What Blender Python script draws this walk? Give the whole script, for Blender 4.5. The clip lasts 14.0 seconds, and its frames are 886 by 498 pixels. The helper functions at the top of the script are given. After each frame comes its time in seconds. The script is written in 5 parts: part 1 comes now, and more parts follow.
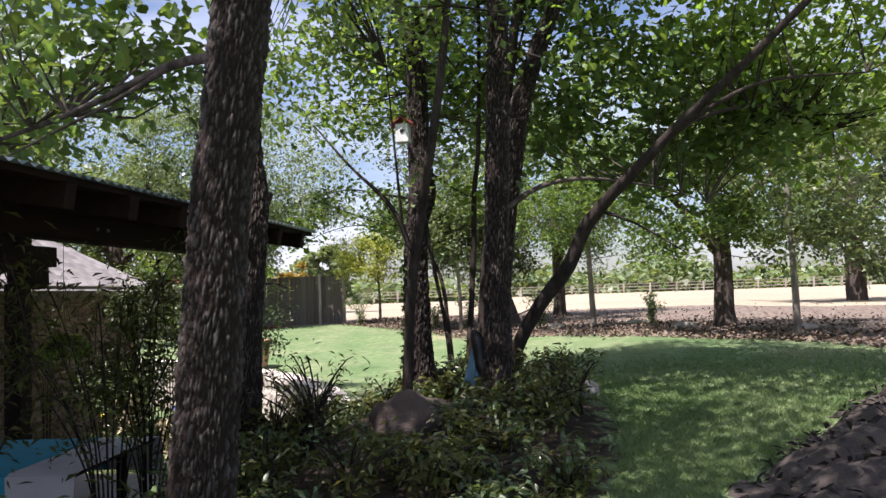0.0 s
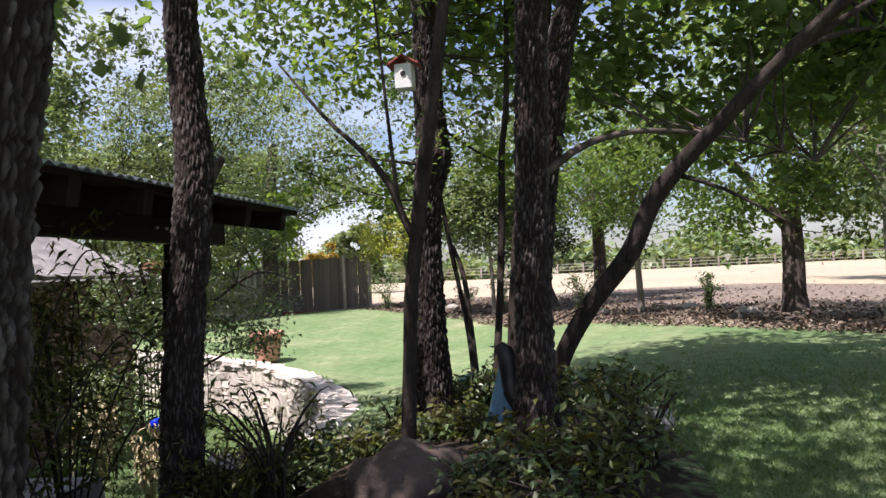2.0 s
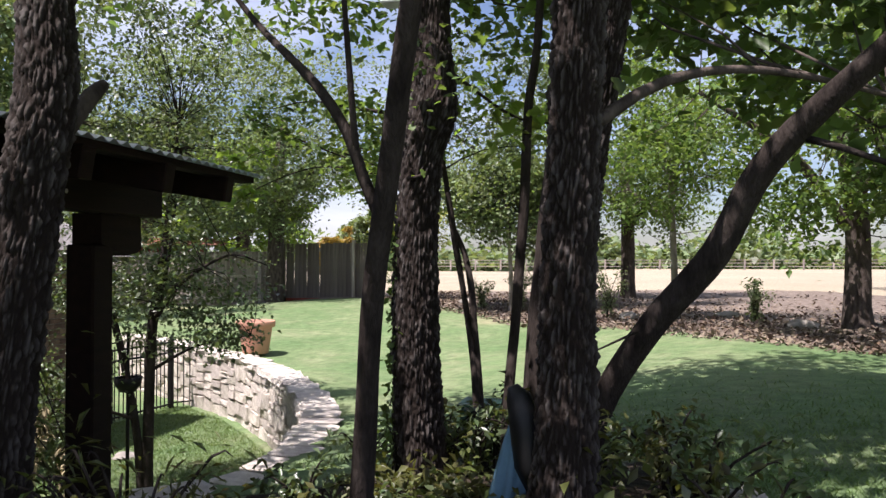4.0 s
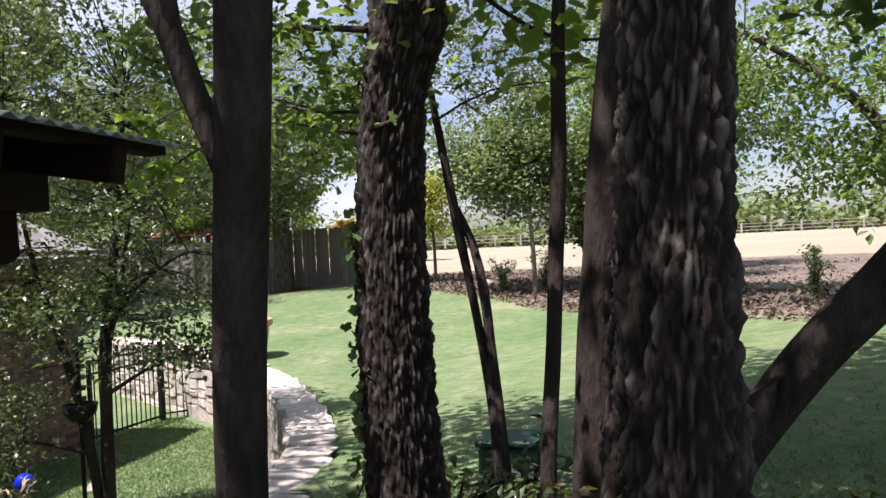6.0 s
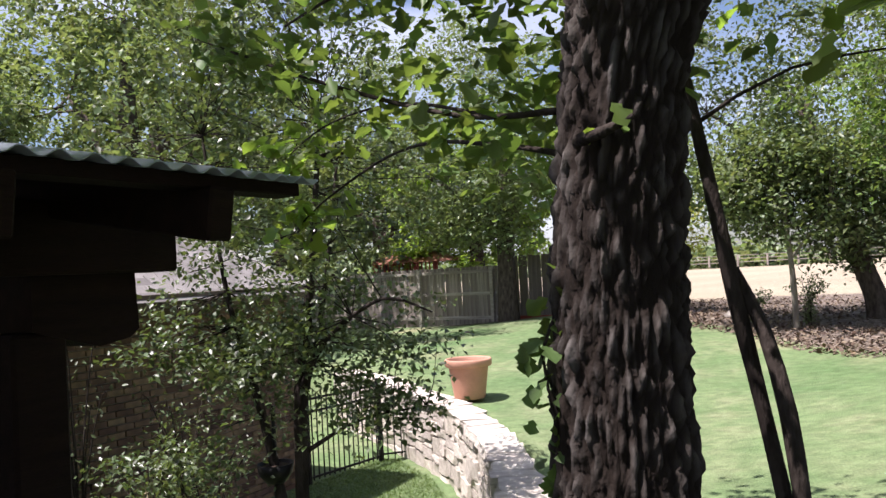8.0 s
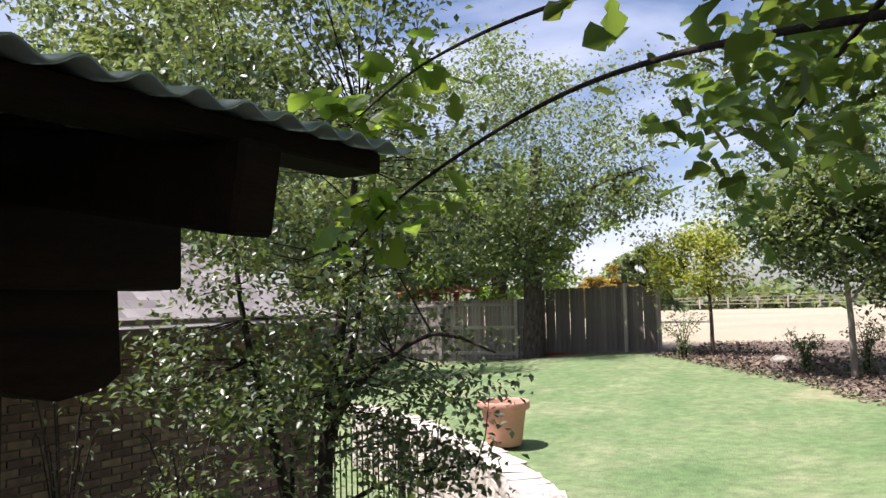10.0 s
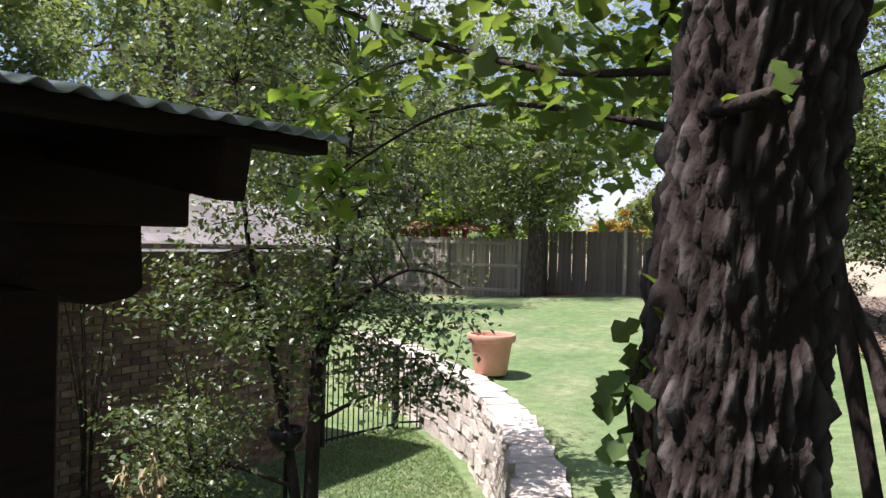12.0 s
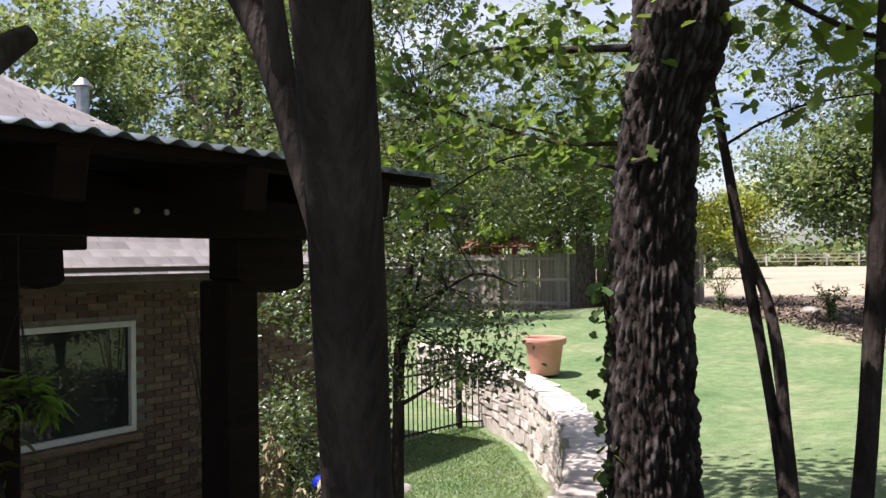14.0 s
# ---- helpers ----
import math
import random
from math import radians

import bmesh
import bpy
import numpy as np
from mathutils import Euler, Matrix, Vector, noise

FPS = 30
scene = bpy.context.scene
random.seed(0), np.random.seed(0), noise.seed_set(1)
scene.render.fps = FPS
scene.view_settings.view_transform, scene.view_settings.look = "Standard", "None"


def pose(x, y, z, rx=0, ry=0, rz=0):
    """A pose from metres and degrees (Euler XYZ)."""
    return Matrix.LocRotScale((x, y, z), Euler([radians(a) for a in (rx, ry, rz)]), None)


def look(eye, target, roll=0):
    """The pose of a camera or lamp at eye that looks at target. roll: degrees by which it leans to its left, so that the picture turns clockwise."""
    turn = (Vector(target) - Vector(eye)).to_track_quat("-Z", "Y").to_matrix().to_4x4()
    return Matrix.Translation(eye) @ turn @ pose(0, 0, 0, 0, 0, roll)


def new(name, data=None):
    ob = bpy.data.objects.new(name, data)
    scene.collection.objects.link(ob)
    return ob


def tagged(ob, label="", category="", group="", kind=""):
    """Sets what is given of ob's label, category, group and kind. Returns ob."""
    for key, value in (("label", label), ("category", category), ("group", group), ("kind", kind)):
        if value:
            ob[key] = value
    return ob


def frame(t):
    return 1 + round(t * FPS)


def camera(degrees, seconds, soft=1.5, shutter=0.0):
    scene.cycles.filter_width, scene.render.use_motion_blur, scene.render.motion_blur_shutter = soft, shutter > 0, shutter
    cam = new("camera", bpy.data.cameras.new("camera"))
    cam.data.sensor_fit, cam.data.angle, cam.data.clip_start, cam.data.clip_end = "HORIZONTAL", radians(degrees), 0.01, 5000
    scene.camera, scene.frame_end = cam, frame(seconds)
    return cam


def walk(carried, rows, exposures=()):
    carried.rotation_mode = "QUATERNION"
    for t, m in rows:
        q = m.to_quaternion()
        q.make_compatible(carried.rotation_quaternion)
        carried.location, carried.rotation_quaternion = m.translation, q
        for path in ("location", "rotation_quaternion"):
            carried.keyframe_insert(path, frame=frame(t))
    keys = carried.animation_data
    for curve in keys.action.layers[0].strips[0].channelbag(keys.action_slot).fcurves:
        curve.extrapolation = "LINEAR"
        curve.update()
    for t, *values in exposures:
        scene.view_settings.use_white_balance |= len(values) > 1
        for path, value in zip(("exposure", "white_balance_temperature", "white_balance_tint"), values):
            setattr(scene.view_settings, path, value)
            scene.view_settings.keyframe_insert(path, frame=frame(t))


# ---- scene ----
cam = camera(59.1, 14.0)
EXPOSURES = [(0.0, 1.05, 6180, 23), (4.0, 0.93, 6180, 23), (14.0, 1.0, 6180, 23)]
PATH = [
    (0, (1.052, -0.45, 1.479), (0.755, 1.524, 1.596), -2.0),
    (0.5, (1.039, 0.012, 1.54), (0.783, 1.995, 1.548), -2.2),
    (1, (0.983, 0.449, 1.55), (0.623, 2.416, 1.594), -2.2),
    (1.5, (0.958, 0.864, 1.584), (0.527, 2.817, 1.626), -0.0),
    (2, (0.913, 1.284, 1.601), (0.525, 3.245, 1.664), -2.7),
    (2.2, (0.893, 1.494, 1.604), (0.542, 3.462, 1.65), -3.8),
    (4.3, (0.696, 3.114, 1.637), (0.25, 5.063, 1.673), 0.2),
    (4.5, (0.677, 3.284, 1.634), (0.236, 5.235, 1.661), -0.7),
    (5, (0.616, 3.666, 1.656), (0.145, 5.609, 1.714), -2.3),
    (5.5, (0.546, 3.997, 1.677), (0.021, 5.926, 1.737), -1.0),
    (6, (0.486, 4.353, 1.703), (-0.005, 6.292, 1.684), -2.8),
    (6.5, (0.439, 4.668, 1.726), (-0.176, 6.571, 1.735), -1.3),
    (7, (0.35, 4.965, 1.739), (-0.385, 6.825, 1.732), -0.9),
    (7.5, (0.249, 5.259, 1.805), (-0.589, 7.074, 1.849), -1.6),
    (8, (0.128, 5.5, 1.869), (-0.898, 7.216, 1.932), -3.2),
    (8.2, (0.081, 5.56, 1.871), (-1.005, 7.239, 1.891), -2.4),
    (10.3, (-0.65, 6.18, 1.883), (-1.689, 7.882, 2.038), -1.6),
    (10.5, (-0.652, 6.178, 1.886), (-1.666, 7.895, 2.04), -2.6),
    (11, (-0.534, 6.11, 1.886), (-1.575, 7.813, 2.016), -4.8),
    (11.5, (-0.316, 5.939, 1.894), (-1.442, 7.589, 1.994), -0.3),
    (12, (-0.073, 5.753, 1.911), (-1.161, 7.431, 1.89), 1.4),
    (12.5, (0.141, 5.509, 1.931), (-0.918, 7.205, 1.986), -0.1),
    (13, (0.257, 5.264, 1.915), (-0.837, 6.937, 1.987), -0.2),
    (13.5, (0.388, 5.009, 1.874), (-0.784, 6.63, 1.903), -3.1),
    (14, (0.52, 4.718, 1.815), (-0.671, 6.324, 1.849), -0.9),
]
walk(cam, [(t, look(eye, target, roll)) for t, eye, target, roll in PATH], exposures=EXPOSURES)

# ---- sky and sun ----
SUN_TO = Vector((-0.27, -0.35, 1.0)).normalized()   # towards the sun
world = bpy.data.worlds.new("world")
scene.world = world
world.use_nodes = True
wn = world.node_tree.nodes
sky = wn.new("ShaderNodeTexSky")
sky.sky_type = "NISHITA"
sky.sun_disc = False
sky.sun_elevation = math.asin(SUN_TO.z)
sky.sun_rotation = math.atan2(SUN_TO.x, SUN_TO.y)
sky.air_density, sky.dust_density, sky.ozone_density = 1.0, 1.4, 1.0
wl = world.node_tree.links
where = wn.new("ShaderNodeTexCoord")
flat = wn.new("ShaderNodeMapping")
flat.inputs["Scale"].default_value = (1.0, 1.0, 3.2)
puffs = wn.new("ShaderNodeTexNoise")
puffs.inputs["Scale"].default_value, puffs.inputs["Detail"].default_value, puffs.inputs["Distortion"].default_value = 2.6, 7, 0.3
puff = wn.new("ShaderNodeMapRange")
puff.inputs["From Min"].default_value, puff.inputs["From Max"].default_value, puff.inputs["To Max"].default_value = 0.44, 0.74, 0.62
white = wn.new("ShaderNodeMix")
white.data_type = "RGBA"
white.inputs["B"].default_value = (9.0, 9.2, 9.6, 1)
wl.new(where.outputs["Generated"], flat.inputs["Vector"])
wl.new(flat.outputs[0], puffs.inputs["Vector"])
wl.new(puffs.outputs["Fac"], puff.inputs["Value"])
wl.new(puff.outputs["Result"], white.inputs["Factor"])
wl.new(sky.outputs["Color"], white.inputs["A"])
wl.new(white.outputs["Result"], wn["Background"].inputs["Color"])
wn["Background"].inputs["Strength"].default_value = 0.08
sun = new("sun", bpy.data.lights.new("sun", "SUN"))
sun.data.energy, sun.data.angle, sun.data.color = 5.0, radians(0.53), (1.0, 0.95, 0.86)
sun.matrix_world = look((0, 0, 30), Vector((0, 0, 30)) - SUN_TO)


# ---- materials ----
def material(name, base, rough=0.8, metal=0.0, spread=0.25, scale=8.0, fine=60.0, bump=0.3, bump_dist=0.01,
             stretch=(1, 1, 1), second=None, island=0.0, piece=0.0, translucent=0.0, spec=0.4):
    """A surface with two scales of colour variation and relief."""
    m = bpy.data.materials.new(name)
    m.use_nodes = True
    nt = m.node_tree
    n, l = nt.nodes, nt.links
    b = n["Principled BSDF"]
    co = n.new("ShaderNodeTexCoord")
    mp = n.new("ShaderNodeMapping")
    mp.inputs["Scale"].default_value = stretch
    l.new(co.outputs["Object"], mp.inputs["Vector"])
    big = n.new("ShaderNodeTexNoise")
    big.inputs["Scale"].default_value, big.inputs["Detail"].default_value = scale, 5
    small = n.new("ShaderNodeTexNoise")
    small.inputs["Scale"].default_value, small.inputs["Detail"].default_value = fine, 4
    l.new(mp.outputs[0], big.inputs["Vector"])
    l.new(mp.outputs[0], small.inputs["Vector"])
    ramp = n.new("ShaderNodeValToRGB")
    second = second or tuple(c * 0.55 for c in base)
    ramp.color_ramp.elements[0].position, ramp.color_ramp.elements[1].position = 0.3, 0.7
    ramp.color_ramp.elements[0].color = (*second, 1)
    ramp.color_ramp.elements[1].color = (*base, 1)
    l.new(big.outputs["Fac"], ramp.inputs["Fac"])
    hsv = n.new("ShaderNodeHueSaturation")
    l.new(ramp.outputs["Color"], hsv.inputs["Color"])
    val = n.new("ShaderNodeMath")
    val.operation = "MULTIPLY_ADD"
    val.inputs[1].default_value, val.inputs[2].default_value = spread * 2, 1 - spread
    l.new(small.outputs["Fac"], val.inputs[0])
    last = val
    for amount, node, socket in ((island, "ShaderNodeNewGeometry", "Random Per Island"), (piece, "ShaderNodeObjectInfo", "Random")):
        if amount:
            g = n.new(node)
            k = n.new("ShaderNodeMath")
            k.operation = "MULTIPLY_ADD"
            k.inputs[1].default_value, k.inputs[2].default_value = amount * 2, 1 - amount
            l.new(g.outputs[socket], k.inputs[0])
            mul = n.new("ShaderNodeMath")
            mul.operation = "MULTIPLY"
            l.new(last.outputs[0], mul.inputs[0])
            l.new(k.outputs[0], mul.inputs[1])
            last = mul
            h = n.new("ShaderNodeMath")
            h.operation = "MULTIPLY_ADD"
            h.inputs[1].default_value, h.inputs[2].default_value = amount * 0.09, 0.5 - amount * 0.045
            l.new(g.outputs[socket], h.inputs[0])
            l.new(h.outputs[0], hsv.inputs["Hue"])
    l.new(last.outputs[0], hsv.inputs["Value"])
    l.new(hsv.outputs["Color"], b.inputs["Base Color"])
    b.inputs["Roughness"].default_value, b.inputs["Metallic"].default_value = rough, metal
    b.inputs["Specular IOR Level"].default_value = spec
    if bump:
        bp = n.new("ShaderNodeBump")
        bp.inputs["Strength"].default_value, bp.inputs["Distance"].default_value = bump, bump_dist
        l.new(small.outputs["Fac"], bp.inputs["Height"])
        l.new(bp.outputs["Normal"], b.inputs["Normal"])
    if translucent:
        tr = n.new("ShaderNodeBsdfTranslucent")
        warm = n.new("ShaderNodeMix")
        warm.data_type, warm.blend_type = "RGBA", "MULTIPLY"
        warm.inputs["Factor"].default_value = 1.0
        warm.inputs["B"].default_value = (1.75, 1.7, 0.75, 1)
        l.new(hsv.outputs["Color"], warm.inputs["A"])
        l.new(warm.outputs["Result"], tr.inputs["Color"])
        mx = n.new("ShaderNodeMixShader")
        mx.inputs["Fac"].default_value = translucent
        l.new(b.outputs[0], mx.inputs[1])
        l.new(tr.outputs[0], mx.inputs[2])
        l.new(mx.outputs[0], n["Material Output"].inputs["Surface"])
    return m


BARK = material("furrowed_bark", (0.125, 0.10, 0.085), 0.95, spread=0.45, scale=16, fine=90, bump=0.9, bump_dist=0.008, stretch=(1, 1, 0.35), second=(0.04, 0.03, 0.025), spec=0.2)
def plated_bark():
    """Grey-brown bark plates over darker inner bark; the near-black furrow colour also paints in their shade."""
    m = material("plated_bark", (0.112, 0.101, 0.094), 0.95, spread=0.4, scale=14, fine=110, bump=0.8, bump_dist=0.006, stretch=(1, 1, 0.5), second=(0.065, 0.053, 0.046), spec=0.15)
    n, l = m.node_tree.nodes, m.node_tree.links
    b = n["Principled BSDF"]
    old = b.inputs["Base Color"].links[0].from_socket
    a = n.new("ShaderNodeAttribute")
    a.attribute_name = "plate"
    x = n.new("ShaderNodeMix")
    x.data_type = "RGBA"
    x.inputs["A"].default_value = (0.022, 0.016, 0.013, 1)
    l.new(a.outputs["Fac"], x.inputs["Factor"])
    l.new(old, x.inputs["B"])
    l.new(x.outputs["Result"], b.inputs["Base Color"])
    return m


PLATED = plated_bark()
BARK_SMOOTH = material("smooth_bark", (0.062, 0.05, 0.043), 0.9, spread=0.6, scale=13, fine=95, bump=0.9, bump_dist=0.01, stretch=(1, 1, 0.3), second=(0.022, 0.017, 0.015), spec=0.08)
BARK_PALE = material("pale_bark", (0.24, 0.215, 0.18), 0.85, spread=0.3, scale=7, fine=60, bump=0.4, stretch=(1, 1, 0.5), second=(0.14, 0.12, 0.10))
LEAF = material("oak_leaf", (0.155, 0.225, 0.07), 0.45, spread=0.12, scale=1.2, fine=14, bump=0, second=(0.08, 0.13, 0.045), island=0.35, translucent=0.45)
# lighter leaf copy with sunlight put into the colour; also the pale spider plant
LEAF_SUN = material("sunlit_pale_leaf", (0.21, 0.30, 0.08), 0.45, spread=0.12, scale=1.5, fine=14, bump=0, second=(0.12, 0.19, 0.04), island=0.35, translucent=0.55)
LEAF_HOLLY = material("holly_leaf", (0.115, 0.15, 0.068), 0.36, spread=0.12, scale=2, fine=20, bump=0, second=(0.06, 0.09, 0.036), island=0.45, translucent=0.3, spec=0.6)
LEAF_FAR = material("elm_leaf", (0.20, 0.245, 0.125), 0.45, spread=0.15, scale=0.7, fine=9, bump=0, second=(0.125, 0.175, 0.09), island=0.4, translucent=0.32)
LEAF_YELLOW = material("yellow_leaf", (0.36, 0.38, 0.10), 0.5, spread=0.15, scale=1.5, fine=9, bump=0, second=(0.27, 0.31, 0.08), island=0.3, translucent=0.4)
LEAF_ORANGE = material("autumn_leaf", (0.34, 0.24, 0.06), 0.5, spread=0.15, scale=1.5, fine=9, bump=0, island=0.3, translucent=0.35)
LEAF_BUSH = material("shrub_leaf", (0.085, 0.12, 0.03), 0.45, spread=0.15, scale=3, fine=20, bump=0, second=(0.10, 0.085, 0.03), island=0.4, translucent=0.3)
DRY_LEAF = material("dead_leaf", (0.20, 0.16, 0.125), 0.9, spread=0.2, scale=3, fine=30, bump=0, second=(0.10, 0.06, 0.035), island=0.5)
GRASS = material("grass_blade", (0.165, 0.225, 0.10), 0.5, spread=0.2, scale=0.9, fine=5, bump=0, second=(0.11, 0.18, 0.062), island=0.12, translucent=0.3)
STONE = material("limestone", (0.66, 0.60, 0.53), 0.9, spread=0.25, scale=5, fine=45, bump=0.8, bump_dist=0.012, second=(0.46, 0.40, 0.34), piece=0.16)
MORTAR = material("mortar", (0.27, 0.245, 0.215), 0.95, scale=12, fine=90, bump=0.6)
BRICK = material("brown_brick", (0.20, 0.125, 0.088), 0.88, spread=0.25, scale=9, fine=70, bump=0.5, second=(0.12, 0.078, 0.058), piece=0.4)
BRICK_MASS = material("brown_brick_mass", (0.20, 0.125, 0.088), 0.88, spread=0.25, scale=9, fine=70, bump=0.5, second=(0.12, 0.078, 0.058), island=0.4)
FENCE = material("weathered_cedar", (0.42, 0.37, 0.32), 0.9, spread=0.3, scale=3, fine=40, bump=0.5, stretch=(6, 6, 0.5), second=(0.17, 0.14, 0.12), piece=0.25)
# darker cedar copy: the shade over the right-hand boards is in the colour
FENCE_SHADED = material("shaded_weathered_cedar", (0.18, 0.15, 0.13), 0.9, spread=0.3, scale=3, fine=40, bump=0.5, stretch=(6, 6, 0.5), second=(0.10, 0.082, 0.07), piece=0.2)
FENCE_RAIL = material("weathered_rail", (0.46, 0.41, 0.36), 0.9, spread=0.3, scale=3, fine=40, bump=0.4, stretch=(0.5, 6, 6), piece=0.2)
DARK_WOOD = material("dark_stained_timber", (0.024, 0.013, 0.009), 0.75, spread=0.3, scale=4, fine=40, bump=0.4, stretch=(5, 0.6, 5), second=(0.014, 0.008, 0.006), spec=0.12)
SHEET = material("corrugated_metal", (0.44, 0.49, 0.58), 0.4, metal=0.8, spread=0.15, scale=2.5, fine=30, bump=0.08, second=(0.35, 0.39, 0.46))
SHINGLE = material("asphalt_shingle", (0.27, 0.25, 0.24), 0.95, spread=0.3, scale=4, fine=130, bump=0.6, second=(0.19, 0.175, 0.165), piece=0.22)
WHITE = material("white_paint", (0.72, 0.71, 0.68), 0.5, spread=0.06, scale=5, fine=50, bump=0.05, second=(0.62, 0.61, 0.58))
TRIM = material("brown_trim_paint", (0.14, 0.105, 0.08), 0.7, spread=0.1, scale=5, fine=50, bump=0.1)
TERRACOTTA = material("terracotta", (0.57, 0.30, 0.21), 0.8, spread=0.12, scale=5, fine=60, bump=0.2, second=(0.47, 0.245, 0.17))
IRON = material("black_iron", (0.018, 0.017, 0.017), 0.5, metal=0.4, spread=0.2, scale=8, fine=80, bump=0.1)
STEEL = material("galvanised_steel", (0.5, 0.5, 0.5), 0.35, metal=0.9, spread=0.1, scale=8, fine=80, bump=0.05)
CLOTH = material("turquoise_cloth", (0.03, 0.36, 0.47), 0.8, spread=0.1, scale=3, fine=90, bump=0.2, second=(0.025, 0.30, 0.42))
CLOTH_WHITE = material("white_cloth", (0.66, 0.64, 0.62), 0.8, spread=0.1, scale=3, fine=90, bump=0.2, second=(0.52, 0.50, 0.49))
CONCRETE = material("stained_concrete", (0.30, 0.27, 0.24), 0.85, spread=0.2, scale=1.5, fine=50, bump=0.25)
PAINT_RED = material("red_paint", (0.30, 0.05, 0.03), 0.6, spread=0.15, scale=5, fine=40, bump=0.1)
GREEN_BOX = material("green_plastic", (0.03, 0.09, 0.06), 0.5, spread=0.1, scale=5, fine=40, bump=0.05)
BLACK = material("black_plastic", (0.012, 0.012, 0.013), 0.55, spread=0.1, scale=5, fine=40, bump=0.05)
BLUE_SAIL = material("pale_blue_canvas", (0.13, 0.25, 0.34), 0.75, spread=0.15, scale=4, fine=50, bump=0.1, second=(0.12, 0.22, 0.32))
BLUE_GLASS = material("cobalt_glass", (0.01, 0.03, 0.55), 0.05, spread=0.1, scale=4, fine=20, bump=0, spec=0.9)
YELLOW = material("yellow_paint", (0.75, 0.52, 0.02), 0.5, spread=0.1, scale=5, fine=40, bump=0)
STRAW = material("dry_stalk", (0.42, 0.35, 0.20), 0.85, spread=0.25, scale=6, fine=50, bump=0.1)
SOIL = material("potting_soil", (0.06, 0.04, 0.03), 0.95, spread=0.3, scale=20, fine=120, bump=0.8)
MULCH = material("bark_mulch", (0.075, 0.061, 0.052), 0.95, spread=0.4, scale=8, fine=60, bump=0.9, second=(0.045, 0.035, 0.03), island=0.5)
FIELD_ROCK = material("field_rock", (0.34, 0.31, 0.27), 0.9, spread=0.25, scale=6, fine=50, bump=0.6)


def glass_material():
    m = bpy.data.materials.new("window_glass")
    m.use_nodes = True
    b = m.node_tree.nodes["Principled BSDF"]
    b.inputs["Base Color"].default_value = (0.02, 0.025, 0.025, 1)
    b.inputs["Roughness"].default_value = 0.03
    b.inputs["Specular IOR Level"].default_value = 0.7
    return m


GLASS = glass_material()


def ground_material():
    """Turf, mulch, dry field and bed soil, mixed by the painted zones of the sheet."""
    m = bpy.data.materials.new("ground_cover")
    m.use_nodes = True
    nt = m.node_tree
    n, l = nt.nodes, nt.links
    b = n["Principled BSDF"]
    b.inputs["Roughness"].default_value, b.inputs["Specular IOR Level"].default_value = 0.95, 0.15
    co = n.new("ShaderNodeTexCoord")

    def noisy(scale, detail, dark, light, lo=0.3, hi=0.7):
        t = n.new("ShaderNodeTexNoise")
        t.inputs["Scale"].default_value, t.inputs["Detail"].default_value = scale, detail
        l.new(co.outputs["Object"], t.inputs["Vector"])
        r = n.new("ShaderNodeValToRGB")
        r.color_ramp.elements[0].position, r.color_ramp.elements[1].position = lo, hi
        r.color_ramp.elements[0].color, r.color_ramp.elements[1].color = (*dark, 1), (*light, 1)
        l.new(t.outputs["Fac"], r.inputs["Fac"])
        return r.outputs["Color"], t.outputs["Fac"]

    lush, _ = noisy(0.5, 6, (0.10, 0.165, 0.066), (0.155, 0.215, 0.098))
    worn, _ = noisy(3.2, 7, (0.125, 0.18, 0.078), (0.255, 0.27, 0.155))
    blend, _ = noisy(0.9, 6, (0, 0, 0), (0.75, 0.75, 0.75), 0.38, 0.66)
    thin, thin_f = noisy(0.35, 5, (0, 0, 0), (1, 1, 1), 0.60, 0.74)
    mulch, mulch_f = noisy(9, 8, (0.085, 0.066, 0.052), (0.27, 0.22, 0.18))
    field, _ = noisy(0.05, 9, (0.31, 0.26, 0.185), (0.40, 0.345, 0.25))
    soil, _ = noisy(14, 8, (0.02, 0.015, 0.012), (0.06, 0.045, 0.032))
    fine = n.new("ShaderNodeTexNoise")
    fine.inputs["Scale"].default_value, fine.inputs["Detail"].default_value = 45, 5
    l.new(co.outputs["Object"], fine.inputs["Vector"])

    def mix(fac, a, c):
        x = n.new("ShaderNodeMix")
        x.data_type = "RGBA"
        l.new(fac, x.inputs["Factor"])
        l.new(a, x.inputs["A"])
        l.new(c, x.inputs["B"])
        return x.outputs["Result"]

    def zone(name):
        a = n.new("ShaderNodeAttribute")
        a.attribute_name = name
        rag = n.new("ShaderNodeMath")
        rag.operation = "MULTIPLY_ADD"
        l.new(mulch_f, rag.inputs[0])
        rag.inputs[1].default_value = 0.9
        l.new(a.outputs["Fac"], rag.inputs[2])
        st = n.new("ShaderNodeMapRange")
        st.inputs["From Min"].default_value, st.inputs["From Max"].default_value = 0.85, 1.05
        l.new(rag.outputs[0], st.inputs["Value"])
        return st.outputs["Result"]

    straw = n.new("ShaderNodeRGB")
    straw.outputs[0].default_value = (0.36, 0.29, 0.19, 1)
    half = n.new("ShaderNodeMath")
    half.operation = "MULTIPLY"
    half.inputs[1].default_value = 0.55
    l.new(thin, half.inputs[0])
    turf = mix(blend, lush, worn)
    c = mix(half.outputs[0], turf, straw.outputs[0])
    c = mix(zone("mulch"), c, mulch)
    c = mix(zone("field"), c, field)
    c = mix(zone("bed"), c, soil)
    h = n.new("ShaderNodeHueSaturation")
    v = n.new("ShaderNodeMath")
    v.operation = "MULTIPLY_ADD"
    v.inputs[1].default_value, v.inputs[2].default_value = 1.0, 0.0
    mid = n.new("ShaderNodeTexNoise")
    mid.inputs["Scale"].default_value, mid.inputs["Detail"].default_value = 7, 8
